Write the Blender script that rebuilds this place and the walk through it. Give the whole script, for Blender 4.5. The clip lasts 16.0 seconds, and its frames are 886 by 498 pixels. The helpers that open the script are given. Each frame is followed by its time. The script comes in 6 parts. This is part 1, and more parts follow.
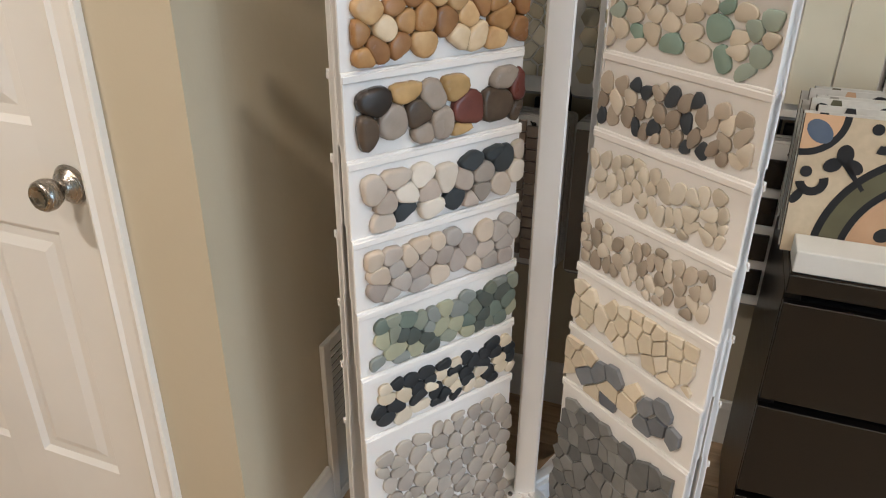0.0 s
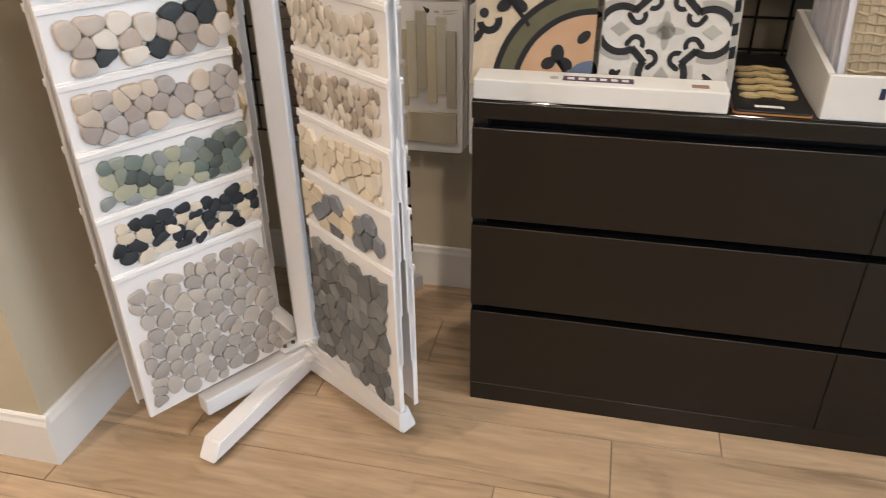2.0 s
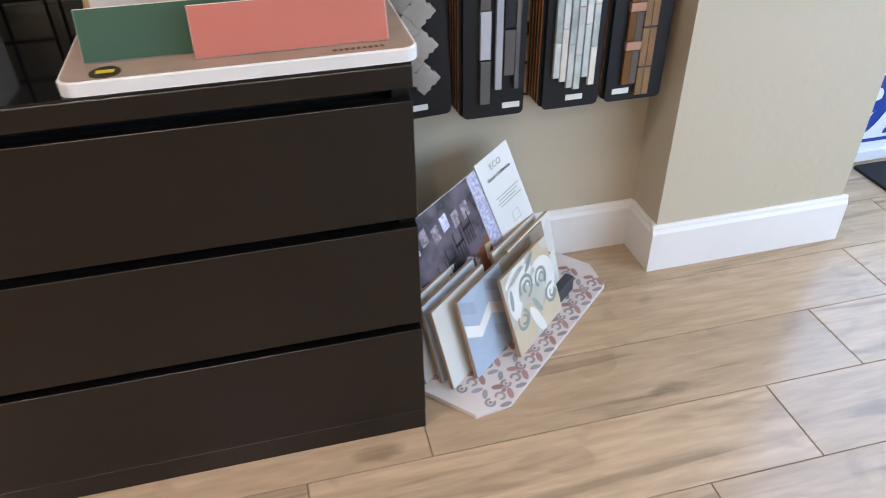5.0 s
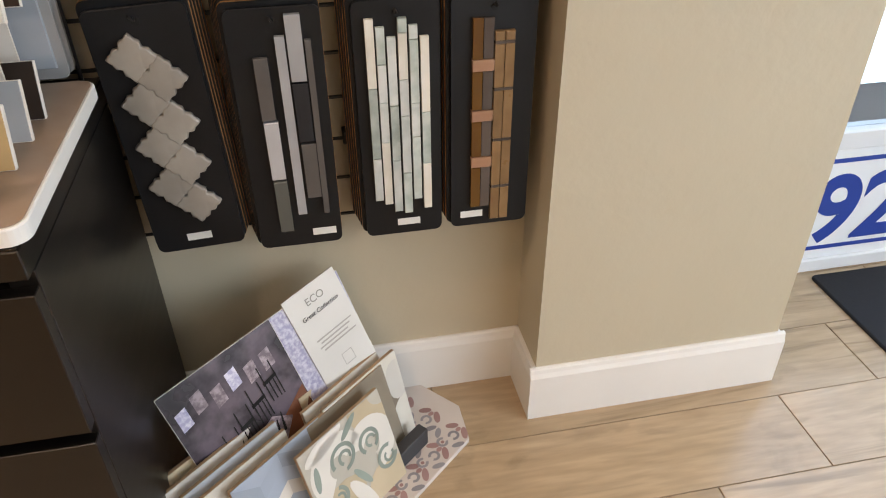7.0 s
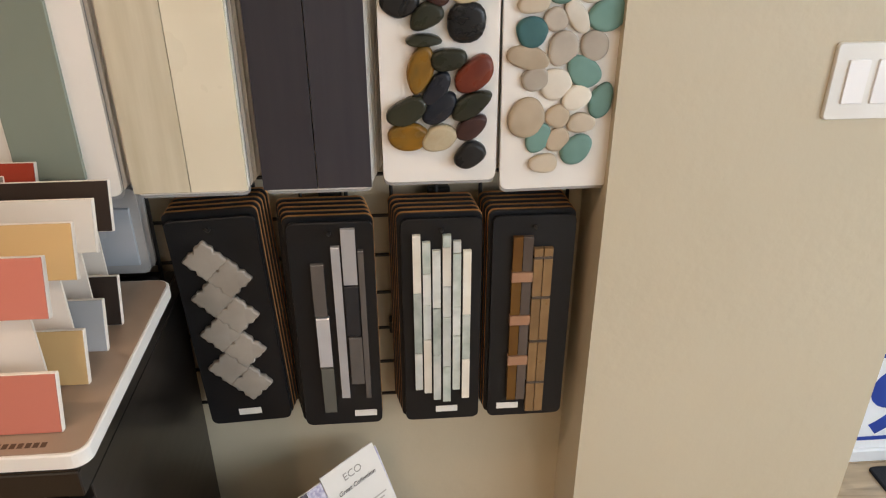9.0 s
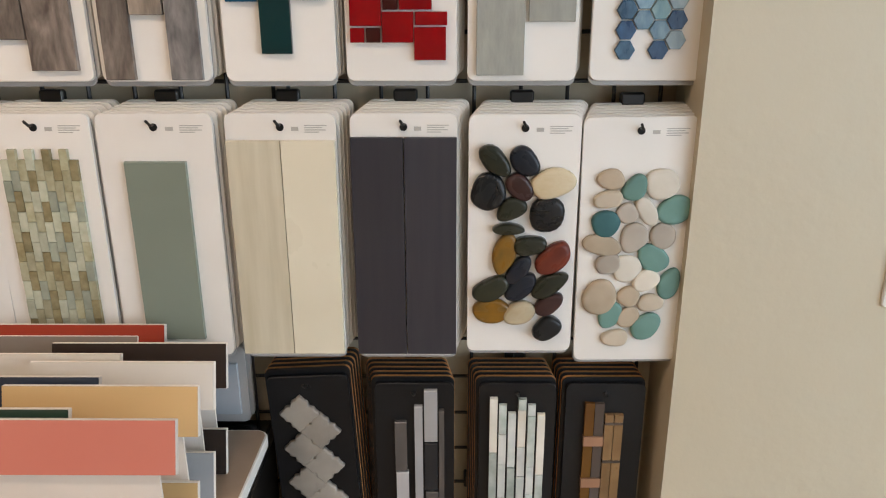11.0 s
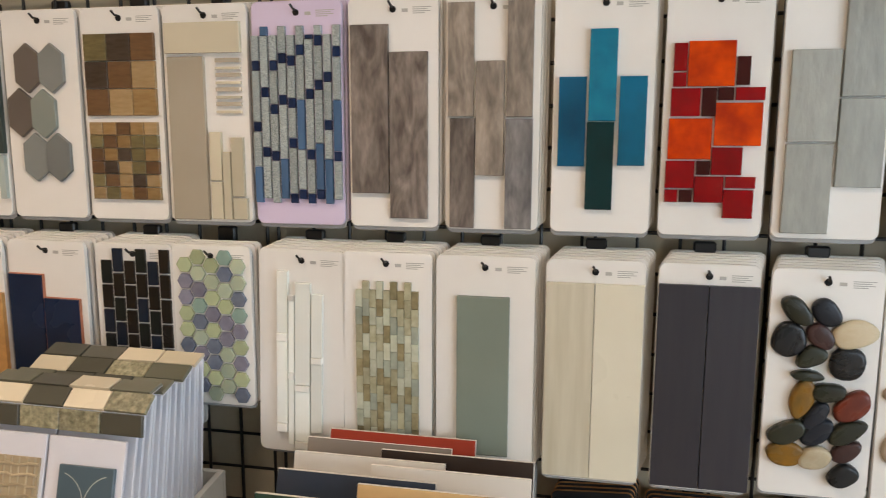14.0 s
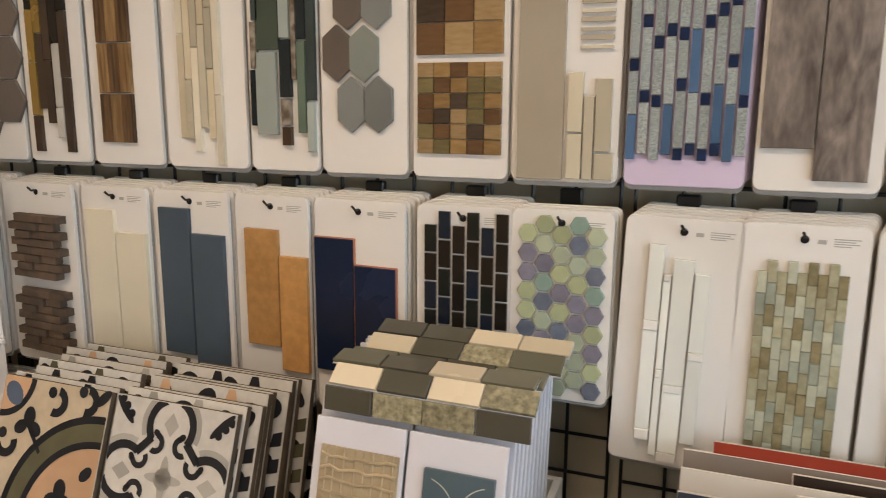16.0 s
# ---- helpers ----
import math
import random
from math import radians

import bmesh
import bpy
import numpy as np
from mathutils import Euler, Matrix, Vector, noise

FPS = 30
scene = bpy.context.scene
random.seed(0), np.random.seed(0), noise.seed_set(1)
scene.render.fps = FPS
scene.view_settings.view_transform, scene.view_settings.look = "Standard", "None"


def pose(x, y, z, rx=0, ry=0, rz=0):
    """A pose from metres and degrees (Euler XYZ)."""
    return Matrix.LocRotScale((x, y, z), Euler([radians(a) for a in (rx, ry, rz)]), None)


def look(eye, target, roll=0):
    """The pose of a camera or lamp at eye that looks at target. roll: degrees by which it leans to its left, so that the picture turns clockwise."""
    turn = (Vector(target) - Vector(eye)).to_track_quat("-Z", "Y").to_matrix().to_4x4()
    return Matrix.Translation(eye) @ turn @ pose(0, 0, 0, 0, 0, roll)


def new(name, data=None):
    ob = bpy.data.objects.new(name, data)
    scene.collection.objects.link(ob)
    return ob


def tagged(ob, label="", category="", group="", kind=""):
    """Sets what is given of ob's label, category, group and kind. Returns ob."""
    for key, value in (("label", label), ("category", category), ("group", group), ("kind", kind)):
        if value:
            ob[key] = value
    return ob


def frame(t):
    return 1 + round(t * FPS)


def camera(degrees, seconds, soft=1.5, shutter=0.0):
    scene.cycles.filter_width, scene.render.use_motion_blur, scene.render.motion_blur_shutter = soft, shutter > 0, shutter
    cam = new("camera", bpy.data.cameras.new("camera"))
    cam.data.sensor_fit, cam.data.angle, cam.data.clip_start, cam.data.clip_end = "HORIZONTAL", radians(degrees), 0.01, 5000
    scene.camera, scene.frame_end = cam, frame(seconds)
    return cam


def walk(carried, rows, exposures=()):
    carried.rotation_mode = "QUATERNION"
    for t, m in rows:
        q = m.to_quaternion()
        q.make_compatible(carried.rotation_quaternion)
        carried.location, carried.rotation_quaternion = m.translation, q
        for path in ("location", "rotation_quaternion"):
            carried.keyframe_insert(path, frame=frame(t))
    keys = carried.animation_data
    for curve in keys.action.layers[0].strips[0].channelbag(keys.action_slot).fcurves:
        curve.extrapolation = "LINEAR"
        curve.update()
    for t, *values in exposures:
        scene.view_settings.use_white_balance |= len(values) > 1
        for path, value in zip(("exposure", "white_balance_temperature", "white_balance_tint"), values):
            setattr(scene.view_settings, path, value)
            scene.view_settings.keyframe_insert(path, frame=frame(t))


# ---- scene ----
cam = camera(62.2, 16.0, soft=1.0, shutter=0.2)
METRES, EYE, TILT, LEAN, TURN = 3.58, 1.395, 0.0, 0.0, 21.0
ROWS = [
    (0.0, 0.0, 0.0, 0.0, 0.23, -26.72, -0.46),
    (0.5, 0.0108, -0.0145, -0.0129, -0.4, -27.23, -0.4),
    (1.0, 0.0355, -0.0342, -0.021, -1.39, -28.14, -0.06),
    (1.5, 0.0658, -0.0591, -0.0283, -3.68, -29.25, 0.28),
    (2.0, 0.0964, -0.0812, -0.0323, -8.19, -30.3, 0.66),
    (2.5, 0.1324, -0.0964, -0.0385, -14.45, -31.39, 1.0),
    (3.0, 0.1854, -0.0982, -0.0385, -21.24, -32.74, 1.27),
    (3.5, 0.2525, -0.0991, -0.0421, -27.03, -33.49, 1.54),
    (4.0, 0.3097, -0.0946, -0.043, -31.5, -34.51, 1.33),
    (4.5, 0.3705, -0.0936, -0.0408, -34.15, -35.52, 0.98),
    (5.0, 0.4363, -0.0902, -0.0558, -35.19, -35.87, 0.83),
    (7.5, 0.6165, -0.047, -0.0515, -30.65, -33.92, 0.31),
    (8.0, 0.6235, -0.0452, -0.0334, -28.83, -32.08, 0.17),
    (8.5, 0.6223, -0.051, -0.0143, -27.17, -29.77, 0.1),
    (9.0, 0.6187, -0.0538, -0.0007, -25.5, -27.57, 0.12),
    (11.5, 0.5966, -0.0726, 0.0369, -19.25, -15.86, 0.1),
    (12.0, 0.5903, -0.0768, 0.0397, -17.8, -13.39, 0.01),
    (12.5, 0.5821, -0.0801, 0.0408, -15.87, -11.44, -0.05),
    (13.0, 0.5643, -0.0854, 0.0451, -13.75, -9.97, -0.13),
    (13.5, 0.5442, -0.0867, 0.0487, -11.42, -9.33, -0.14),
    (14.0, 0.5167, -0.0842, 0.0487, -9.36, -8.81, -0.17),
    (14.5, 0.4853, -0.0777, 0.048, -7.28, -8.89, -0.2),
    (15.0, 0.4582, -0.0568, 0.043, -5.22, -9.26, -0.25),
    (15.5, 0.4309, -0.0297, 0.0368, -2.71, -9.94, -0.33),
    (16.0, 0.4042, -0.0036, 0.0341, 0.09, -10.82, -0.34),
]
walk(cam, [(t, pose(0, 0, EYE, TILT, LEAN, TURN) @ pose(METRES * x, METRES * y, METRES * z, 90 + pitch, roll, yaw)) for t, x, y, z, yaw, pitch, roll in ROWS],
     exposures=[(0.0, 0.03, 6000, 8), (1.0, 0.12, 6000, 9), (2.0, 0.24, 6200, 12), (3.0, 0.6, 6300, 12), (3.5, 0.74, 6100, 12), (4.5, 0.46, 5900, 15), (5.0, 0.34, 5900, 17), (7.5, 0.12, 7700, 20), (8.5, 0.1, 7700, 20), (11.5, 0.05, 7000, 17), (12.5, 0.04, 7000, 17), (14.0, 0.04, 7000, 15), (16.0, 0.02, 7000, 15)])

# ---------- light ----------
world = bpy.data.worlds.new("world")
scene.world = world
world.use_nodes = True
wn, wl = world.node_tree.nodes, world.node_tree.links
sky = wn.new("ShaderNodeTexSky")
sky.sky_type = 'NISHITA'
sky.sun_disc = False
sky.sun_elevation = radians(48)
sky.sun_rotation = radians(200)
wn["Background"].inputs[1].default_value = 0.12
wl.new(sky.outputs[0], wn["Background"].inputs[0])
sun = new("sun", bpy.data.lights.new("sun", "SUN"))
sun.data.energy, sun.data.angle, sun.data.color = 4.0, radians(0.5), (1, 0.95, 0.88)
sun.matrix_world = look((6, -6, 9), (4.5, 2, 0))


def area(name, x, y, z, target, sx, sy, power, col):
    d = bpy.data.lights.new(name, "AREA")
    d.shape, d.size, d.size_y, d.energy, d.color = "RECTANGLE", sx, sy, power, col
    ob = new(name, d)
    ob.matrix_world = look((x, y, z), target)
    return ob


DAY = (0.66, 0.82, 1.0)
WARM = (1.0, 0.83, 0.68)
area("daylight_window", 4.2, -2.7, 1.4, (2.6, 1.6, 0.9), 1.3, 2.0, 20, DAY)
area("daylight_door", 4.1, 1.93, 1.45, (4.1, 0, 1.2), 1.7, 1.9, 36, (0.46, 0.7, 1.0))
area("daylight_east_window", 5.12, -0.6, 1.35, (2.7, 1.2, 1.2), 2.3, 2.0, 70, (0.6, 0.8, 1.0))
LAMPS = [(0.15, 0.7, 34), (1.0, 0.7, 32), (1.75, 0.72, 22), (-1.35, -0.35, 130), (-0.4, -1.0, 70), (1.1, -1.0, 80)]
for lx, ly, power in LAMPS:
    d = bpy.data.lights.new("downlight_lamp", "SPOT")
    d.energy, d.color, d.spot_size, d.spot_blend, d.shadow_soft_size = power, WARM, radians(125), 0.6, 0.04
    o = new("downlight_lamp", d)
    o.matrix_world = look((lx, ly, 2.54), (lx, ly + 0.25, 0))


# ---------- materials ----------
def srgb(h):
    c = [int(h[i:i + 2], 16) / 255 for i in (0, 2, 4)]
    return tuple((v / 12.92 if v < 0.04045 else ((v + 0.055) / 1.055) ** 2.4) for v in c)


MATS = {}


def mat(name, a, b=None, rough=0.5, scale=8.0, stretch=(1, 1, 1), bump=0.0, bscale=60.0, metal=0.0, spec=0.5, coat=0.0,
        rnd=0.15, trans=0.0, detail=4.0, contrast=1.0, rvar=0.1, speck=0.0, dist=0.0):
    """Two tones mixed by large noise and by the piece's random number, fine grain, bump and uneven gloss."""
    if name in MATS:
        return MATS[name]
    m = bpy.data.materials.new(name)
    m.use_nodes = True
    n, l = m.node_tree.nodes, m.node_tree.links
    p = n["Principled BSDF"]
    a = srgb(a) if isinstance(a, str) else a
    b = a if b is None else (srgb(b) if isinstance(b, str) else b)
    co = n.new("ShaderNodeTexCoord")
    inf = n.new("ShaderNodeObjectInfo")
    mp = n.new("ShaderNodeMapping")
    mp.inputs["Scale"].default_value = stretch
    sh = n.new("ShaderNodeVectorMath")
    sh.operation = 'MULTIPLY_ADD'
    sh.inputs[1].default_value = (1, 1, 1)
    cm = n.new("ShaderNodeCombineXYZ")
    mu = n.new("ShaderNodeMath")
    mu.operation = 'MULTIPLY'
    mu.inputs[1].default_value = 37.0
    l.new(inf.outputs["Random"], mu.inputs[0])
    for i in range(3):
        l.new(mu.outputs[0], cm.inputs[i])
    l.new(co.outputs["Object"], sh.inputs[0])
    l.new(cm.outputs[0], sh.inputs[2])
    l.new(sh.outputs[0], mp.inputs[0])
    t1 = n.new("ShaderNodeTexNoise")
    t1.inputs["Scale"].default_value = scale
    t1.inputs["Detail"].default_value = detail
    t1.inputs["Distortion"].default_value = dist
    l.new(mp.outputs[0], t1.inputs["Vector"])
    rp = n.new("ShaderNodeMapRange")
    rp.inputs[1].default_value, rp.inputs[2].default_value = 0.5 - 0.25 / contrast, 0.5 + 0.25 / contrast
    l.new(t1.outputs[0], rp.inputs[0])
    mx = n.new("ShaderNodeMix")
    mx.data_type = 'RGBA'
    mx.inputs[6].default_value, mx.inputs[7].default_value = (*a, 1), (*b, 1)
    l.new(rp.outputs[0], mx.inputs[0])
    hs = n.new("ShaderNodeHueSaturation")
    vr = n.new("ShaderNodeMapRange")
    vr.inputs[3].default_value, vr.inputs[4].default_value = 1 - rnd, 1 + rnd
    l.new(inf.outputs["Random"], vr.inputs[0])
    l.new(vr.outputs[0], hs.inputs["Value"])
    l.new(mx.outputs[2], hs.inputs["Color"])
    t2 = n.new("ShaderNodeTexNoise")
    t2.inputs["Scale"].default_value = bscale
    t2.inputs["Detail"].default_value = 5
    l.new(mp.outputs[0], t2.inputs["Vector"])
    out = hs.outputs[0]
    if speck:
        sr = n.new("ShaderNodeMapRange")
        sr.inputs[1].default_value, sr.inputs[2].default_value = 0.35, 0.65
        sr.inputs[3].default_value, sr.inputs[4].default_value = 1 - speck, 1 + speck
        l.new(t2.outputs[0], sr.inputs[0])
        h2 = n.new("ShaderNodeHueSaturation")
        l.new(sr.outputs[0], h2.inputs["Value"])
        l.new(out, h2.inputs["Color"])
        out = h2.outputs[0]
    l.new(out, p.inputs["Base Color"])
    rr = n.new("ShaderNodeMapRange")
    rr.inputs[3].default_value, rr.inputs[4].default_value = max(0.02, rough - rvar), min(1, rough + rvar)
    l.new(t1.outputs[0], rr.inputs[0])
    l.new(rr.outputs[0], p.inputs["Roughness"])
    if bump:
        bp = n.new("ShaderNodeBump")
        bp.inputs["Strength"].default_value = bump
        bp.inputs["Distance"].default_value = 0.002
        l.new(t2.outputs[0], bp.inputs["Height"])
        l.new(bp.outputs[0], p.inputs["Normal"])
    p.inputs["Metallic"].default_value = metal
    p.inputs["Specular IOR Level"].default_value = spec
    p.inputs["Coat Weight"].default_value = coat
    p.inputs["Coat Roughness"].default_value = 0.05
    p.inputs["Transmission Weight"].default_value = trans
    MATS[name] = m
    return m


WALL = mat("wall_paint", "c3b8a0", "bdb198", rough=0.6, scale=2, bump=0.5, bscale=38, rnd=0.0, rvar=0.05)
CEIL = mat("ceiling_paint", "e6e2da", "dedad0", rough=0.8, bump=0.15, rnd=0)
TRIM = mat("trim_paint", "e9e6e0", "e2dfd8", rough=0.35, scale=5, bump=0.03, rnd=0)
DOORP = mat("door_paint", "ebe9e4", "e4e2dd", rough=0.32, scale=4, bump=0.05, bscale=90, rnd=0)
STEEL = mat("brushed_steel", "a8a29a", "8f8a82", rough=0.28, metal=1, scale=60, stretch=(1, 1, 12), rnd=0)
GROUT = mat("floor_grout", "8a7d6d", "7a6e60", rough=0.9, bump=0.3, rnd=0)
PLANK = mat("wood_look_tile", "c4aa8b", "a58c6e", rough=0.22, scale=2.4, stretch=(0.6, 4.6, 1), bump=0.06, bscale=18, rnd=0.09, contrast=0.65, detail=10, speck=0.08, rvar=0.07, dist=2.0)


def add_cracks(m, scale, stretch, dark):
    """Thin dark grain lines and knots over a wood-look surface."""
    n, l = m.node_tree.nodes, m.node_tree.links
    p = n["Principled BSDF"]
    src = p.inputs["Base Color"].links[0].from_socket
    base = [x for x in n if x.bl_idname == "ShaderNodeMapping"][0]
    mp = n.new("ShaderNodeMapping")
    mp.inputs["Scale"].default_value = stretch
    l.new(base.inputs[0].links[0].from_socket, mp.inputs[0])
    t = n.new("ShaderNodeTexNoise")
    t.inputs["Scale"].default_value, t.inputs["Detail"].default_value, t.inputs["Distortion"].default_value = scale, 6, 1.2
    l.new(mp.outputs[0], t.inputs["Vector"])
    r = n.new("ShaderNodeMapRange")
    r.inputs[1].default_value, r.inputs[2].default_value, r.inputs[3].default_value, r.inputs[4].default_value = 0.33, 0.43, dark, 1.0
    l.new(t.outputs[0], r.inputs[0])
    h = n.new("ShaderNodeHueSaturation")
    l.new(r.outputs[0], h.inputs["Value"])
    l.new(src, h.inputs["Color"])
    l.new(h.outputs[0], p.inputs["Base Color"])


add_cracks(PLANK, 2.6, (0.4, 6.5, 1), 0.68)
add_cracks(PLANK, 2.6, (1.9, 4.5, 1), 0.86)


def add_knots(m, scale, stretch, size, dark):
    """A few small dark knots, drawn out along the grain."""
    n, l = m.node_tree.nodes, m.node_tree.links
    p = n["Principled BSDF"]
    src = p.inputs["Base Color"].links[0].from_socket
    base = [x for x in n if x.bl_idname == "ShaderNodeMapping"][0]
    mp = n.new("ShaderNodeMapping")
    mp.inputs["Scale"].default_value = stretch
    l.new(base.inputs[0].links[0].from_socket, mp.inputs[0])
    w = n.new("ShaderNodeTexNoise")
    w.inputs["Scale"].default_value, w.inputs["Detail"].default_value = 9, 3
    l.new(mp.outputs[0], w.inputs["Vector"])
    ad = n.new("ShaderNodeVectorMath")
    ad.operation = 'MULTIPLY_ADD'
    ad.inputs[1].default_value = (0.12, 0.12, 0)
    l.new(w.outputs["Color"], ad.inputs[0])
    l.new(mp.outputs[0], ad.inputs[2])
    v = n.new("ShaderNodeTexVoronoi")
    v.inputs["Scale"].default_value = scale
    l.new(ad.outputs[0], v.inputs["Vector"])
    r = n.new("ShaderNodeMapRange")
    r.inputs[1].default_value, r.inputs[2].default_value, r.inputs[3].default_value, r.inputs[4].default_value = size * 0.35, size, dark, 1.0
    l.new(v.outputs["Distance"], r.inputs[0])
    h = n.new("ShaderNodeHueSaturation")
    l.new(r.outputs[0], h.inputs["Value"])
    l.new(src, h.inputs["Color"])
    l.new(h.outputs[0], p.inputs["Base Color"])


add_knots(PLANK, 1.3, (1.0, 2.4, 1), 0.085, 0.5)
BLACKW = mat("black_brown_veneer", "0e0b09", "0b0907", rough=0.33, rvar=0.03, scale=7, stretch=(0.6, 1, 8), bscale=50, rnd=0.04, spec=0.5)
GLOSSK = mat("black_glass_sheet", "0b0a0a", "0d0c0c", rough=0.06, rvar=0.03, rnd=0)
GAP = mat("dark_gap", "0c0a09", rough=0.8, rnd=0)
WIRE = mat("black_wire", "131211", "1c1a18", rough=0.4, rnd=0)
BOARD = mat("white_board", "e8e5df", "dfdbd3", rough=0.38, scale=5, rnd=0.03, bump=0.02)
LILAC = mat("lilac_board", "d9cbe0", "cfc0d8", rough=0.38, scale=5, rnd=0.0)
BLACKB = mat("black_board", "0d0f12", "111418", spec=0.35, rough=0.45, scale=9, bump=0.05, bscale=120, rnd=0.05)
MDF = mat("raw_board_edge", "b8814a", "a06c3a", rough=0.8, scale=30, rnd=0.1)
PRINT = mat("grey_print", "b0ada5", rough=0.7, rnd=0)
GREY_SHEET = mat("smooth_grey_sheet", "a9a8a6", "9d9c9a", rough=0.2, rnd=0.03)
WHITEM = mat("white_powder_coat", "eceae8", "e4e2e0", rough=0.35, scale=6, bump=0.05, bscale=150, rnd=0.02)
LABELW = mat("paper_label", "e3e1db", "d8d6cf", rough=0.6, rnd=0.02)
GLASS = mat("window_glass", (0.9, 0.95, 0.95), rough=0.02, trans=1.0, rnd=0, rvar=0.0)
BLUE = mat("sign_blue", "1f3f96", "234398", rough=0.5, rnd=0)
SIGNW = mat("sign_white", "eef0f2", "e6e9ec", rough=0.45, rnd=0)
MATM = mat("rubber_mat", "15161a", "1e2026", rough=0.9, scale=40, bump=0.6, bscale=200, rnd=0)
TAUPE = mat("taupe_laminate", "a08a78", "917c6b", rough=0.4, scale=14, stretch=(1, 6, 1), rnd=0)


def tone(name, a, b=None, rough=0.25, spec=0.32, coat=0.0, **k):
    return mat(name, a, b, rough=rough, spec=spec, coat=coat * 0.3, **k)


# ---------- mesh helpers ----------
def bm_box(x0, x1, y0, y1, z0, z1, bevel=0.0, seg=1):
    bm = bmesh.new()
    bmesh.ops.create_cube(bm, size=1)
    for v in bm.verts:
        v.co = Vector((x0 + (v.co.x + 0.5) * (x1 - x0), y0 + (v.co.y + 0.5) * (y1 - y0), z0 + (v.co.z + 0.5) * (z1 - z0)))
    if bevel:
        bmesh.ops.bevel(bm, geom=bm.edges[:], offset=bevel, segments=seg, affect='EDGES', profile=0.5)
    return bm


def join(*bms):
    out = bmesh.new()
    for b in bms:
        me = bpy.data.meshes.new("tmp")
        b.to_mesh(me)
        out.from_mesh(me)
        bpy.data.meshes.remove(me)
        b.free()
    return out


def bm_cyl(r, h, seg=20, r2=None, m=None):
    bm = bmesh.new()
    bmesh.ops.create_cone(bm, cap_ends=True, segments=seg, radius1=r, radius2=r if r2 is None else r2, depth=h)
    if m is not None:
        bmesh.ops.transform(bm, matrix=m, verts=bm.verts)
    return bm


def bm_rod(a, b, r, seg=8):
    a, b = Vector(a), Vector(b)
    m = Matrix.Translation((a + b) / 2) @ (b - a).to_track_quat("Z", "Y").to_matrix().to_4x4()
    return bm_cyl(r, (b - a).length, seg, None, m)


def bm_lathe(profile, seg=28):
    bm = bmesh.new()
    rings = []
    for r, z in profile:
        rings.append([bm.verts.new((r * math.cos(2 * math.pi * i / seg), r * math.sin(2 * math.pi * i / seg), z)) for i in range(seg)])
    for p, q in zip(rings, rings[1:]):
        for i in range(seg):
            bm.faces.new((p[i], p[(i + 1) % seg], q[(i + 1) % seg], q[i]))
    bm.faces.new(rings[0][::-1])
    bm.faces.new(rings[-1])
    return bm


def round_rect(x0, x1, z0, z1, r, n=4):
    pts = []
    for cx, cz, a in ((x1 - r, z0 + r, -90), (x1 - r, z1 - r, 0), (x0 + r, z1 - r, 90), (x0 + r, z0 + r, 180)):
        for i in range(n + 1):
            t = radians(a + 90 * i / n)
            pts.append((cx + r * math.cos(t), cz + r * math.sin(t)))
    return pts


def bm_prism(poly, y0, y1, b=0.0, dome=0.0):
    """A plate from a counter-clockwise outline in x and z: front at y0, back at y1, front edge rounded by b."""
    bm = bmesh.new()
    cx, cz = sum(p[0] for p in poly) / len(poly), sum(p[1] for p in poly) / len(poly)

    def ring(y, d):
        vs = []
        for x, z in poly:
            dx, dz = x - cx, z - cz
            ln = math.hypot(dx, dz) or 1
            k = max(0.0, 1 - d / ln)
            vs.append(bm.verts.new((cx + dx * k, y, cz + dz * k)))
        return vs
    rings = [ring(y1, 0)]
    if dome:
        h = y1 - y0
        rings += [ring(y1 - h * 0.55, 0), ring(y1 - h * 0.86, dome * 0.3), ring(y0 + h * 0.03, dome * 0.75), ring(y0, dome * 1.3)]
    elif b:
        rings += [ring(y0 + b, 0), ring(y0, b)]
    else:
        rings += [ring(y0, 0)]
    n = len(poly)
    for p, q in zip(rings, rings[1:]):
        for i in range(n):
            bm.faces.new((p[i], p[(i + 1) % n], q[(i + 1) % n], q[i]))
    bm.faces.new(rings[-1])
    bm.faces.new(rings[0][::-1])
    return bm


def to_mesh(name, bm, material, smooth=False):
    bmesh.ops.recalc_face_normals(bm, faces=bm.faces)
    me = bpy.data.meshes.new(name)
    bm.to_mesh(me)
    bm.free()
    me.materials.append(material)
    if smooth:
        for p in me.polygons:
            p.use_smooth = True
    return me


def part(name, bm, material, parent, label="", m=None, smooth=False):
    ob = new(name, bm if isinstance(bm, bpy.types.Mesh) else to_mesh(name, bm, material, smooth))
    ob.parent = parent
    if m is not None:
        ob.matrix_basis = m
    if label:
        tagged(ob, label)
    return ob


def thing(name, label, category, m=None, group="", kind=""):
    ob = new(name)
    ob.empty_display_size = 0.05
    if m is not None:
        ob.matrix_basis = m
    return tagged(ob, label, category, group, kind)


def solid(name, bm, material, label, category="", kind="", group="", m=None, smooth=False):
    ob = new(name, to_mesh(name, bm, material, smooth))
    if m is not None:
        ob.matrix_basis = m
    return tagged(ob, label, category, group, kind)


CACHE = {}


def tile_mesh(w, h, t, material, b=0.0012, name="tile"):
    key = (round(w, 4), round(h, 4), round(t, 4), material.name, name)
    if key not in CACHE:
        CACHE[key] = to_mesh(name, bm_prism([(0, 0), (w, 0), (w, h), (0, h)], -t, 0, b), material)
    return CACHE[key]


def put_tile(parent, x, z, w, h, material, t=0.008, name="tile", y=0.0, b=0.0012, gap=0.0):
    return part(name, tile_mesh(w - gap, h - gap, t, material, b, name), material, parent, m=pose(x + gap / 2, y, z + gap / 2))


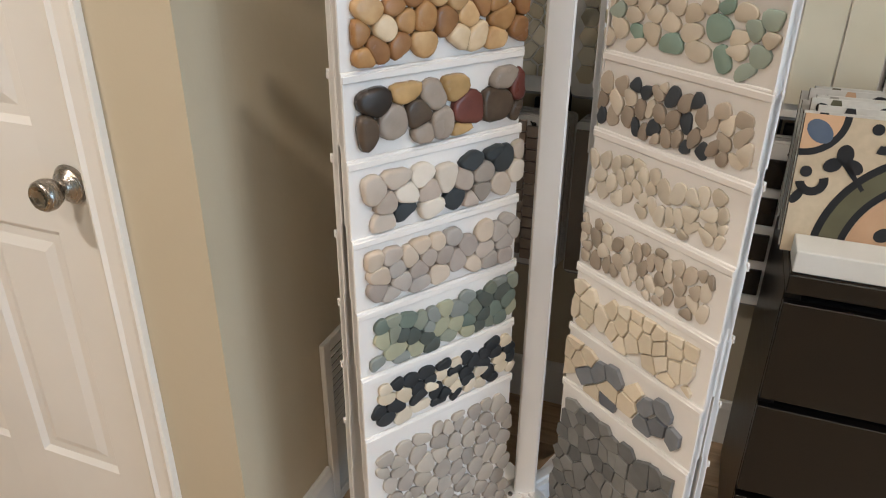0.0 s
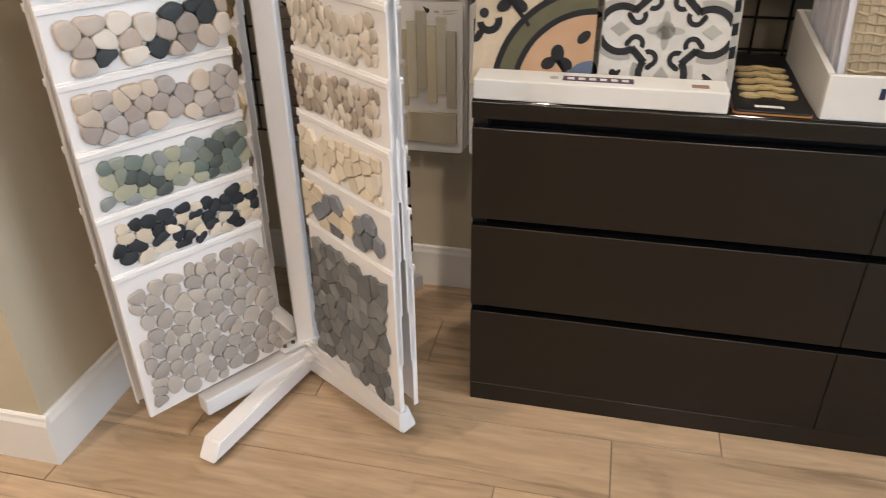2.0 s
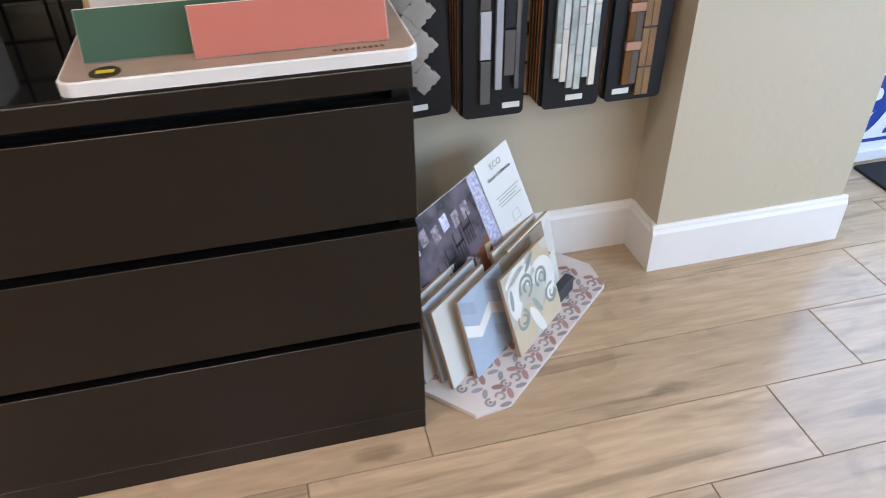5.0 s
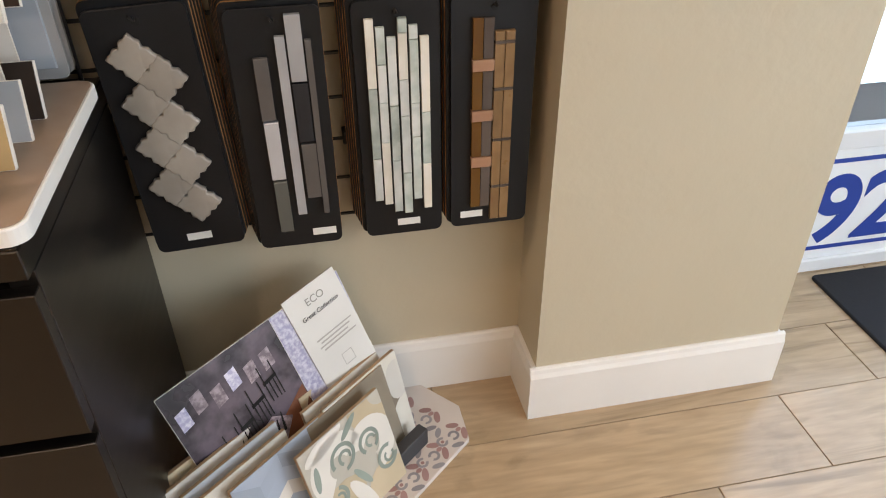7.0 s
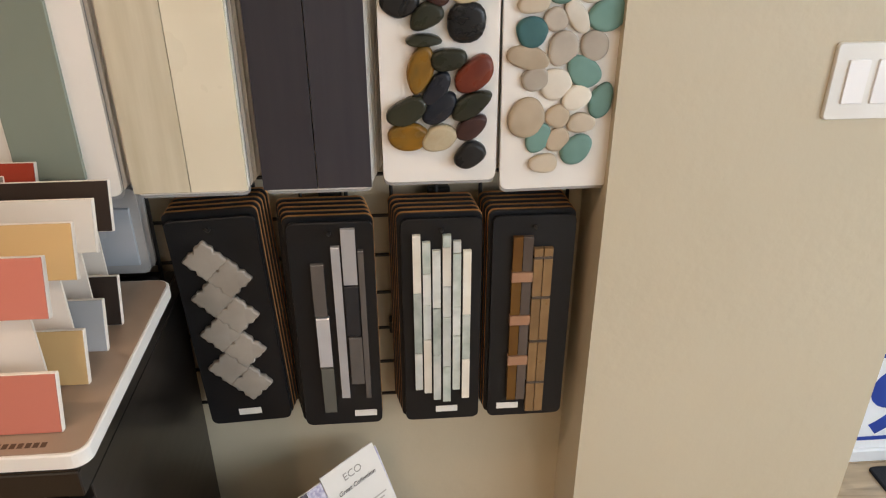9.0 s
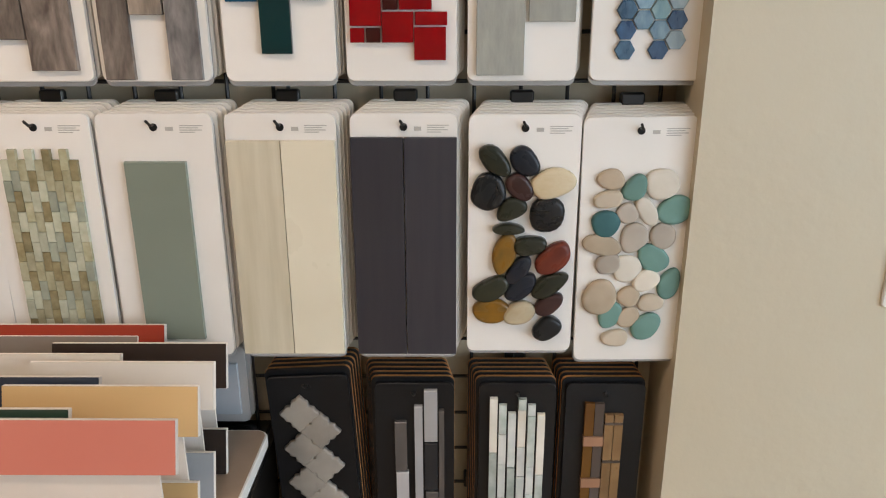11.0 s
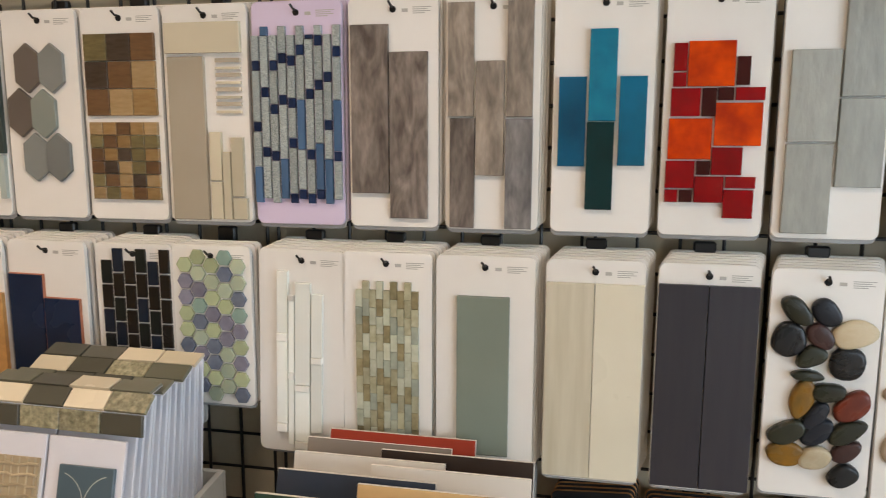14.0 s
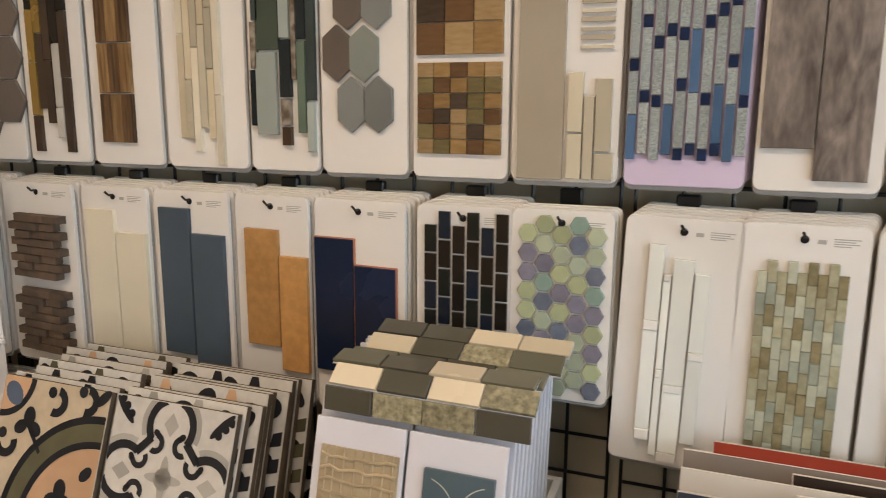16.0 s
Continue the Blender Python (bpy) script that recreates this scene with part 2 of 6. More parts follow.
# ---------- shell ----------
XR, YB, YF, HC = 5.2, 1.772, -2.8, 2.56
JX, JY, JE = 2.47, 1.637, 3.018
CX, CY = -0.735, 0.852


def wall(name, x0, x1, y0, y1, z0=0, z1=HC, label="beige painted textured wall"):
    return solid(name, bm_box(x0, x1, y0, y1, z0, z1), WALL, label, "wall", "structure")


wall("wall_north", CX, JX + 0.02, YB, YB + 0.12)
wall("wall_jut", JX, JE, JY, 2.06)
wall("wall_column", CX - 0.12, CX, CY + 0.1, YB + 0.12)
wall("wall_door_right", -0.93, CX, CY, CY + 0.1)
wall("wall_door_left", -2.7, -1.745, CY, CY + 0.1)
wall("wall_door_over", -1.745, -0.93, CY, CY + 0.1, 2.06, HC)
wall("wall_west", -2.82, -2.7, YF, CY + 0.1)
wall("wall_south_west", -2.82, 3.45, YF - 0.12, YF)
wall("wall_south_east", 4.85, XR + 0.12, YF - 0.12, YF)
wall("wall_south_low", 3.45, 4.85, YF - 0.12, YF, 0, 0.25)
wall("wall_south_high", 3.45, 4.85, YF - 0.12, YF, 2.4, HC)
wall("wall_closet", -1.9, -0.86, 1.5, 1.6)
wall("wall_east_low", XR, XR + 0.12, YF, 2.06, 0, 0.25)
wall("wall_east_high", XR, XR + 0.12, YF, 2.06, 2.4, HC)
wall("wall_east_left", XR, XR + 0.12, 0.7, 2.06, 0.25, 2.4)
wall("wall_east_right", XR, XR + 0.12, YF, -1.9, 0.25, 2.4)
wall("wall_front_over", JE, XR + 0.12, 1.96, 2.06, 2.4, HC)
solid("ceiling", bm_box(-2.82, XR + 0.12, YF - 0.12, 2.1, HC, HC + 0.1), CEIL, "plain white ceiling", "ceiling", "structure")
solid("ground", bm_box(-60, 70, -60, 70, -0.16, -0.13), mat("outdoor_concrete", "b9b6ae", "a5a29a", rough=0.9, scale=1.5, bump=0.2, rnd=0), "pale concrete ground outdoors", "ground", "structure")

for lx, ly, power in LAMPS:
    o = thing("downlight", "white recessed ceiling downlight", "downlight", pose(lx, ly, HC), "ceiling downlights")
    ringb = bm_lathe([(0.048, 0.0), (0.085, 0.0), (0.085, -0.008), (0.05, -0.012)], 24)
    part("trim_ring", ringb, TRIM, o)


def baseboard(x0, y0, x1, y1, t=0.014, h=0.138, label="white painted baseboard"):
    """A run with its back along the line and its face to the right of the way from 0 to 1."""
    d = Vector((x1 - x0, y1 - y0, 0))
    prof = [(0, 0), (t, 0), (t, h - 0.022), (t * 0.72, h - 0.012), (t * 0.62, h - 0.003), (t * 0.4, h), (0, h)]
    nrm = Vector((d.y, -d.x, 0)).normalized()
    bm = bmesh.new()
    ends = []
    for p in (Vector((x0, y0, 0)), Vector((x1, y1, 0))):
        ends.append([bm.verts.new(p + nrm * a + Vector((0, 0, z))) for a, z in prof])
    k = len(prof)
    for i in range(k):
        bm.faces.new((ends[0][i], ends[0][(i + 1) % k], ends[1][(i + 1) % k], ends[1][i]))
    bm.faces.new(ends[0][::-1])
    bm.faces.new(ends[1])
    return solid("baseboard", bm, TRIM, label, "baseboard", "structure")


baseboard(CX, YB, JX, YB)
baseboard(JX, YB, JX, JY)
baseboard(JX - 0.014, JY, JE + 0.014, JY)
baseboard(JE, JY, JE, 1.96)
baseboard(CX, CY, CX, 1.15)
baseboard(-0.90, CY, CX + 0.014, CY)
baseboard(-2.7, CY, -1.80, CY)

# ---------- dresser ----------
DX0, DX1, DY0, DY1, DH = 0.16, 1.775, 1.26, 1.72, 0.788


def dresser():
    w, d = DX1 - DX0, DY1 - DY0
    o = thing("dresser", "wide black-brown six-drawer wooden dresser standing against the wall", "dresser", pose(DX0, DY0, 0))
    part("top_panel", bm_box(0, w, 0, d, DH - 0.036, DH, 0.0015), BLACKW, o)
    part("glass_top", bm_box(0.001, w - 0.001, 0.001, d - 0.001, DH, DH + 0.004, 0.001), GLOSSK, o, "glossy black glass top sheet")
    part("side_panel", bm_box(0, 0.03, 0.02, d, 0, DH - 0.037, 0.001), BLACKW, o)
    part("side_panel", bm_box(w - 0.03, w, 0.02, d, 0, DH - 0.037, 0.001), BLACKW, o)
    part("back_panel", bm_box(0.031, w - 0.031, d - 0.012, d, 0.002, DH - 0.037), BLACKW, o)
    part("carcass_front", bm_box(0.031, w - 0.031, 0.05, 0.06, 0.002, DH - 0.037), GAP, o)
    part("plinth", bm_box(0.001, w - 0.001, 0.004, 0.02, 0, 0.052, 0.001), BLACKW, o)
    for z0, z1 in ((0.056, 0.275), (0.293, 0.504), (0.523, 0.732)):
        for x0, x1 in ((0.001, w / 2 - 0.001), (w / 2 + 0.001, w - 0.001)):
            dr = part("drawer", bm_box(x0, x1, 0.0, 0.02, z0, z1, 0.001), BLACKW, o)
            part("drawer_lip", bm_box(x0 + 0.002, x1 - 0.002, 0.021, 0.045, z1 - 0.02, z1 - 0.004), GAP, dr)
    return o


dresser()

# ---------- door ----------


def door_leaf():
    x0, x1, z0, z1, y = -1.715, -0.957, 0.012, 2.03, CY + 0.012
    o = thing("door_1", "closed white six-panel door with a round steel knob", "door", pose(0, 0, 0), kind="structure")
    xs = [x0, x0 + 0.115, (x0 + x1) / 2 - 0.05, (x0 + x1) / 2 + 0.05, x1 - 0.115, x1]
    zs = [z0, 0.245, 0.822, 1.02, 1.60, 1.70, 1.92, z1]
    for a, b in ((0, 1), (2, 3), (4, 5)):
        part("stile", bm_box(xs[a], xs[b], y, y + 0.035, z0, z1), DOORP, o)
    for a, b in ((0, 1), (2, 3), (4, 5), (6, 7)):
        for c, e in ((1, 2), (3, 4)):
            part("rail", bm_box(xs[c], xs[e], y, y + 0.035, zs[a], zs[b]), DOORP, o)
    for a, b in ((1, 2), (3, 4), (5, 6)):
        for c, e in ((1, 2), (3, 4)):
            px0, px1, pz0, pz1 = xs[c], xs[e], zs[a], zs[b]
            bm = bmesh.new()
            rr = []
            for ins, dy in ((0, 0.0), (0.012, 0.009), (0.03, 0.009), (0.05, 0.002)):
                rr.append([bm.verts.new((px, y + dy, pz)) for px, pz in ((px0 + ins, pz0 + ins), (px1 - ins, pz0 + ins), (px1 - ins, pz1 - ins), (px0 + ins, pz1 - ins))])
            for p, q in zip(rr, rr[1:]):
                for i in range(4):
                    bm.faces.new((p[i], p[(i + 1) % 4], q[(i + 1) % 4], q[i]))
            bm.faces.new(rr[-1])
            back = [bm.verts.new((v.co.x, y + 0.03, v.co.z)) for v in rr[0]]
            for i in range(4):
                bm.faces.new((back[i], back[(i + 1) % 4], rr[0][(i + 1) % 4], rr[0][i]))
            bm.faces.new(back[::-1])
            part("panel", bm, DOORP, o)
    m = pose(-1.012, y, 0.925, 90, 0, 0)
    kn = part("knob", bm_lathe([(0.034, 0), (0.036, 0.004), (0.03, 0.012), (0.017, 0.02), (0.014, 0.03), (0.016, 0.034), (0.024, 0.04), (0.028, 0.052), (0.027, 0.064), (0.022, 0.07), (0.018, 0.071), (0.016, 0.067), (0.003, 0.066)], 32), STEEL, o, "brushed steel door knob", m, True)
    part("latch_plate", bm_box(-0.9735, -0.9665, y - 0.0014, y + 0.002, 0.897, 0.951), mat("dark_bronze", "4a3f35", "3a3029", rough=0.4, metal=0.8, rnd=0), o, "dark latch plate")
    c = thing("door_casing", "white moulded door casing", "door casing", kind="structure")
    prof = [(0, 0), (0.016, 0.0), (0.018, 0.006), (0.013, 0.014), (0.013, 0.04), (0.017, 0.052), (0.014, 0.058), (0, 0.058)]

    def strip(pt, z0, z1):
        bm = bmesh.new()
        e = [[bm.verts.new(pt(a, b, z)) for a, b in prof] for z in (z0, z1)]
        k = len(prof)
        for i in range(k):
            bm.faces.new((e[0][i], e[0][(i + 1) % k], e[1][(i + 1) % k], e[1][i]))
        bm.faces.new(e[0])
        bm.faces.new(e[1][::-1])
        return bm
    part("casing_side", strip(lambda a, b, z: (-0.955 + b, CY - a, z), 0, 2.09), TRIM, c)
    part("casing_side", strip(lambda a, b, z: (-1.718 - b, CY - a, z), 0, 2.09), TRIM, c)
    part("casing_head", strip(lambda a, b, z: (z, CY - a, 2.033 + b), -1.717, -0.956), TRIM, c)
    part("jamb", bm_box(-0.953, -0.932, CY + 0.001, CY + 0.1, 0, 2.05), TRIM, c)
    part("jamb", bm_box(-1.743, -1.72, CY + 0.001, CY + 0.1, 0, 2.05), TRIM, c)


door_leaf()

# ---------- wall display ----------
# edges of the hanging boards along the wall
UPPER = [(-0.235, -0.062), (-0.055, 0.118), (0.126, 0.308), (0.317, 0.51), (0.513, 0.664), (0.666, 0.84), (0.844, 1.02), (1.02, 1.199), (1.202, 1.384), (1.389, 1.562), (1.568, 1.742), (1.757, 1.932), (1.94, 2.113), (2.122, 2.293), (2.306, 2.484)]
LOWER = [(-0.52, -0.34), (-0.33, -0.15), (-0.13, 0.09), (0.1, 0.285), (0.29, 0.48), (0.485, 0.655), (0.658, 0.848), (0.862, 1.038), (1.031, 1.203), (1.203, 1.382), (1.378, 1.556), (1.557, 1.743), (1.754, 1.93), (1.944, 2.114), (2.124, 2.302), (2.302, 2.483)]


def board_mesh(w, h, material, t=0.008, r=0.012):
    key = (round(w, 3), round(h, 3), material.name, t)
    if key not in CACHE:
        CACHE[key] = to_mesh("board", bm_prism(round_rect(-w / 2, w / 2, 0, h, r), 0, t, 0.0012), material)
    return CACHE[key]


def hanging(x0, x1, y, z0, h, label, material=BOARD, behind=5, turn=0.0, step=0.0125, group="tile sample boards on the wall", prints=True, shift=0.004, lean=0.0):
    """The front board of a hook, the boards behind it and the hook. Returns the front board, whose face is at its y 0."""
    x0, x1 = x0 + 0.0035, x1 - 0.0035
    w = x1 - x0
    o = thing("sample_board", label, "sample board", pose((x0 + x1) / 2, y, z0, 0, lean, turn), group)
    part("board", board_mesh(w, h, material), material, o)
    part("hang_hole", bm_cyl(0.006, 0.002, 14, None, pose(0, -0.0005, h - 0.021, 90)), GAP, o)
    if prints:
        # thin grey sheet set 8 mm lower, which shows as a grey lip
        part("acrylic_back", board_mesh(w, h, GREY_SHEET, 0.003), GREY_SHEET, o, m=pose(0, 0.0082, -0.008))
        part("printed_mark", bm_box(0.1 * w, 0.165 * w, -0.0006, 0.0, h - 0.0265, h - 0.0205), PRINT, o)
        for i, a in enumerate((0.2, 0.16, 0.19, 0.13)):
            part("printed_line", bm_box(0.22 * w, (0.22 + a) * w, -0.0006, 0.0, h - 0.0192 - 0.0034 * i, h - 0.0178 - 0.0034 * i), PRINT, o)
    for i in range(behind):
        if y + 0.0025 + step * (i + 1) > 1.728:
            break
        b = new("sample_board", board_mesh(w, h, material))
        b.matrix_basis = pose((x0 + x1) / 2 + (shift * (i + 1)), y + 0.0025 + step * (i + 1), z0 + 0.0025 * (i + 1), 0, lean, turn)
        tagged(b, "plain sample board hanging behind another on its hook", "sample board", group + ", behind")
    hk = thing("display_hook", "black wire display hook on the grid", "hook", pose((x0 + x1) / 2 + h * math.sin(radians(lean)), y, z0 + h - 0.018), "display hooks")
    part("prong", join(bm_rod((0, 0.075, 0), (0, -0.012, 0.001), 0.0022), bm_rod((0, -0.0115, 0.001), (-0.004, -0.017, 0.009), 0.0022)), WIRE, hk)
    part("bracket", bm_box(-0.019, 0.019, 0.064, 0.08, -0.01, 0.046, 0.003), WIRE, hk)
    return o


# black wire grid on the wall
def grid_panel(x0, x1, z0, z1):
    o = thing("wire_grid", "black wire grid panel fixed to the wall", "wire grid", pose(x0, 1.742, z0), "wall grid panels")
    w, h = x1 - x0, z1 - z0
    mv = to_mesh("wire", bm_rod((0, 0, 0), (0, 0, h), 0.0034, 6), WIRE)
    mh = to_mesh("wire", bm_rod((0, 0.0052, 0), (w, 0.0064, 0), 0.0034, 6), WIRE)
    n = round(w / 0.0745)
    for i in range(n + 1):
        part("wire", mv, WIRE, o, m=pose(w * i / n, 0, 0))
    k = round(h / 0.0745)
    for i in range(k + 1):
        part("wire", mh, WIRE, o, m=pose(0, 0, h * i / k))
    for z in (0.15, h - 0.15):
        part("wall_bracket", bm_box(w / 2 - 0.012, w / 2 + 0.012, 0.004, 0.03, z - 0.012, z + 0.012, 0.002), WIRE, o)


for gx in (-0.64, -0.02, 0.6, 1.22, 1.84):
    grid_panel(gx, gx + 0.596, 0.49, 2.0)

# ---------- tile pieces ----------
def clip(poly, p, q):
    """The half of poly nearer to p than to q."""
    mx, mz, nx, nz = (p[0] + q[0]) / 2, (p[1] + q[1]) / 2, q[0] - p[0], q[1] - p[1]
    out = []
    for i in range(len(poly)):
        a, b = poly[i], poly[(i + 1) % len(poly)]
        da, db = (a[0] - mx) * nx + (a[1] - mz) * nz, (b[0] - mx) * nx + (b[1] - mz) * nz
        if da <= 0:
            out.append(a)
        if da * db < 0:
            t = da / (da - db)
            out.append((a[0] + (b[0] - a[0]) * t, a[1] + (b[1] - a[1]) * t))
    return out


def soften(poly, times):
    for _ in range(times):
        out = []
        for i in range(len(poly)):
            a, b = poly[i], poly[(i + 1) % len(poly)]
            out += [(a[0] * 0.75 + b[0] * 0.25, a[1] * 0.75 + b[1] * 0.25), (a[0] * 0.25 + b[0] * 0.75, a[1] * 0.25 + b[1] * 0.75)]
        poly = out
    return poly


def oval(poly, n):
    """The outline smoothed round its middle into a pebble's."""
    rs = []
    for j in range(n):
        t = 2 * math.pi * j / n
        c, sn = math.cos(t), math.sin(t)
        best = 1.0
        for i in range(len(poly)):
            a, b = poly[i], poly[(i + 1) % len(poly)]
            ex, ez = b[0] - a[0], b[1] - a[1]
            den = c * ez - sn * ex
            if abs(den) > 1e-12:
                r = (a[0] * ez - a[1] * ex) / den
                u = (a[0] * sn - a[1] * c) / den
                if r > 0 and -1e-6 <= u <= 1 + 1e-6:
                    best = min(best, r)
        rs.append(best)
    out = []
    for j in range(n):
        r = (5 * rs[j] + 2 * (rs[j - 1] + rs[(j + 1) % n])) / 9
        r = min(r, rs[j] * 1.06)
        out.append((r * math.cos(2 * math.pi * j / n), r * math.sin(2 * math.pi * j / n)))
    return out


def stones(o, x0, x1, z0, z1, cols, rows, mats, seed, jit=0.3, gap=0.002, smooth=2, high=0.008, y=0.0, name="stone", wide=0.0, dome=0.13, slant=0.0, edge=0.004, spin=0.0, stretch=1.0):
    """Pebbles or slivers of stone laid close together: rounded cells of a jittered lattice."""
    rg = random.Random(seed)
    x0, x1 = x0 * stretch, x1 * stretch
    dx, dz = (x1 - x0) / cols, (z1 - z0) / rows
    pts = []
    if jit < 0.1:
        for r in range(-1, rows + 1):
            for c in range(-1, cols + 1):
                pts.append((x0 + (c + 0.25 + (0.5 if r % 2 else 0) + rg.uniform(-jit, jit)) * dx, z0 + (r + 0.5 + rg.uniform(-jit, jit)) * dz, 0 <= r < rows and 0 <= c < cols))
    else:
        # each new seed is the one of several tries that lies farthest from the others
        for _ in range((cols + 2) * (rows + 2)):
            best, far = None, -1.0
            for _ in range(14):
                q = (rg.uniform(x0 - dx, x1 + dx), rg.uniform(z0 - dz, z1 + dz))
                d2 = min([((q[0] - p[0]) / dx) ** 2 + ((q[1] - p[1]) / dz) ** 2 for p in pts] or [9.0])
                if d2 > far:
                    best, far = q, d2
            pts.append((*best, x0 - 0.1 * dx < best[0] < x1 + 0.1 * dx and z0 - 0.1 * dz < best[1] < z1 + 0.1 * dz))
    reach = 3.2 * max(dx, dz)
    for p in pts:
        if not p[2]:
            continue
        poly = [(p[0] - reach / 2, p[1] - reach / 2), (p[0] + reach / 2, p[1] - reach / 2), (p[0] + reach / 2, p[1] + reach / 2), (p[0] - reach / 2, p[1] + reach / 2)]
        for q in pts:
            if q is not p and abs(q[0] - p[0]) < reach and abs(q[1] - p[1]) < reach:
                poly = clip(poly, p, q)
        poly = [(min(max(a[0], x0 - edge), x1 + edge) / stretch, min(max(a[1], z0 - edge), z1 + edge)) for a in poly]
        if len(poly) < 3:
            continue
        cx, cz = sum(a[0] for a in poly) / len(poly), sum(a[1] for a in poly) / len(poly)
        ext = max(math.hypot(a[0] - cx, a[1] - cz) for a in poly)
        k = max(0.5, 1 - gap / (0.7 * ext)) * rg.uniform(0.95, 1.0)
        poly = [((a[0] - cx) * k, (a[1] - cz) * k) for a in poly]
        if smooth:
            poly = oval(poly, 16)
            if spin:
                t = rg.uniform(-spin, spin)
                poly = [(0.95 * a[0] * math.cos(t) - a[1] * math.sin(t), 0.95 * a[0] * math.sin(t) + a[1] * math.cos(t)) for a in poly]
        h = high * rg.uniform(0.8, 1.2)
        bm = bm_prism(poly, -h, 0, 0.001, dome * ext if smooth else 0)
        bmesh.ops.rotate(bm, verts=bm.verts, cent=(0, 0, 0), matrix=Matrix.Rotation(rg.uniform(-0.05, 0.05), 3, 'X'))
        part(name, bm, rg.choice(mats), o, m=pose(cx, y, cz), smooth=bool(smooth))


def hexes(o, x0, z0, cols, rows, r, mats, seed, t=0.006, gap=0.0012, tall=1.0, keep=lambda c, k: True):
    rg = random.Random(seed)
    poly = [(r * math.cos(radians(60 * i)), tall * r * math.sin(radians(60 * i))) for i in range(6)]
    made = {}
    for c in range(cols):
        for k in range(rows):
            if not keep(c, k):
                continue
            m = rg.choice(mats)
            if m.name not in made:
                made[m.name] = to_mesh("hexagon", bm_prism([((1 - gap / r) * a, (1 - gap / r) * b) for a, b in poly], -t, 0, 0.0012), m)
            part("hexagon", made[m.name], m, o, m=pose(x0 + c * 1.5 * r, 0, z0 + (k + 0.5 * (c % 2)) * math.sqrt(3) * r * tall))


def sticks(o, cols, mats, seed, gap=0.001, t=0.007, low=0.03, high=0.09, name="tile", tv=0.002):
    """Columns (x0, x1, z0, z1) filled with pieces of random length."""
    rg = random.Random(seed)
    for x0, x1, z0, z1 in cols:
        z = z0
        while z < z1 - 0.004:
            ln = min(rg.uniform(low, high), z1 - z)
            if z1 - z - ln < low * 0.4:
                ln = z1 - z
            put_tile(o, x0, z, x1 - x0, round(ln, 3), rg.choice(mats), t + round(rg.uniform(0, tv), 3), name, gap=gap)
            z += round(ln, 3)


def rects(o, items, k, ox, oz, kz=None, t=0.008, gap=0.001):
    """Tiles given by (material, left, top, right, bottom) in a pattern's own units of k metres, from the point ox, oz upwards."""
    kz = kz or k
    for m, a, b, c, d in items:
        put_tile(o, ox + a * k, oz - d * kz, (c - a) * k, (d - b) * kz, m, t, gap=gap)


CREAMW = tone("cream_wood_tile", "d8d0ba", "c4baa0", 0.4, scale=9, stretch=(7, 1, 0.6), bump=0.05)
CREAMP = tone("cream_tile", "d6cfba", "d0c8b2", 0.3)
DARKP = tone("charcoal_tile", "3b3a3f", "34333a", 0.35, scale=9, stretch=(8, 1, 0.5))
SAGE = tone("sage_glass", "7f897d", "7a8377", 0.15, coat=0.4)
BLUEG = tone("blue_grey_tile", "4c5964", "434f59", 0.35)
TANW = tone("honey_tile", "c2935c", "b0814b", 0.4, scale=10, speck=0.1)
NAVY = tone("navy_tile", "142036", "1a2945", 0.25)
TERRA = tone("terracotta_edge", "b5775a", "a86b50", 0.7)
WHITEG = tone("white_glass", "eceee6", "e6e8df", 0.1, coat=0.35)
FROST = tone("frosted_glass", "eceae2", "e2e0d8", 0.3)
SHELL = [tone("shell_cream", "b5b196", "8f8a6c", 0.15, scale=60, coat=0.5), tone("shell_olive", "969176", "b0ac92", 0.15, scale=70, coat=0.5), tone("shell_grey", "a3a897", "8b9183", 0.15, scale=60, coat=0.5), tone("shell_brown", "7c7254", "9c9170", 0.15, scale=70, coat=0.5), tone("shell_pale", "bfc0ac", "a6a994", 0.15, scale=60, coat=0.5)]
HEXG = [tone("hex_green", "9fac98", "b0b69a", 0.2, scale=40), tone("hex_violet", "74717f", "878490", 0.2, scale=50), tone("hex_sage", "8aa094", "7a9186", 0.2, scale=40), tone("hex_slate", "5c6577", "767d8a", 0.2, scale=50), tone("hex_lime", "adb48e", "a0a884", 0.2, scale=40)]
DARKG = [tone("dark_glass", "191c1c", "24261f", 0.08, coat=0.35), tone("dark_brown_glass", "2a231c", "1c1814", 0.08, coat=0.35), tone("dark_blue_glass", "181f2c", "222a35", 0.08, coat=0.35)]
BSTONE = [tone("brown_stone", "6f5c4c", "55473a", 0.7, scale=40, bump=0.5), tone("brown_stone_dark", "51443a", "665648", 0.7, scale=40, bump=0.5)]
WOODA = tone("weathered_wood_tile", "8b8077", "4e453f", 0.45, scale=13, stretch=(2.6, 1, 0.8), dist=1.0, bump=0.1, detail=7, contrast=1.3, speck=0.15)
WOODB = tone("pale_wood_tile", "a89b8d", "6d6359", 0.45, scale=13, stretch=(2.6, 1, 0.8), dist=1.0, bump=0.1, detail=7, contrast=1.2, speck=0.12)
WOODC = tone("grey_wood_tile", "565454", "8c8885", 0.45, scale=13, stretch=(2.6, 1, 0.8), dist=1.0, bump=0.1, detail=7, contrast=1.3, speck=0.12)
TEAL1 = tone("teal_glass", "0f7f9a", "0a6a86", 0.1, scale=30, coat=0.35)
TEAL2 = tone("deep_teal_glass", "0b658a", "063a54", 0.1, scale=9, coat=0.35)
TEAL4 = tone("shaded_teal_glass", "07607f", "042a35", 0.1, scale=5, contrast=1.6, coat=0.35)
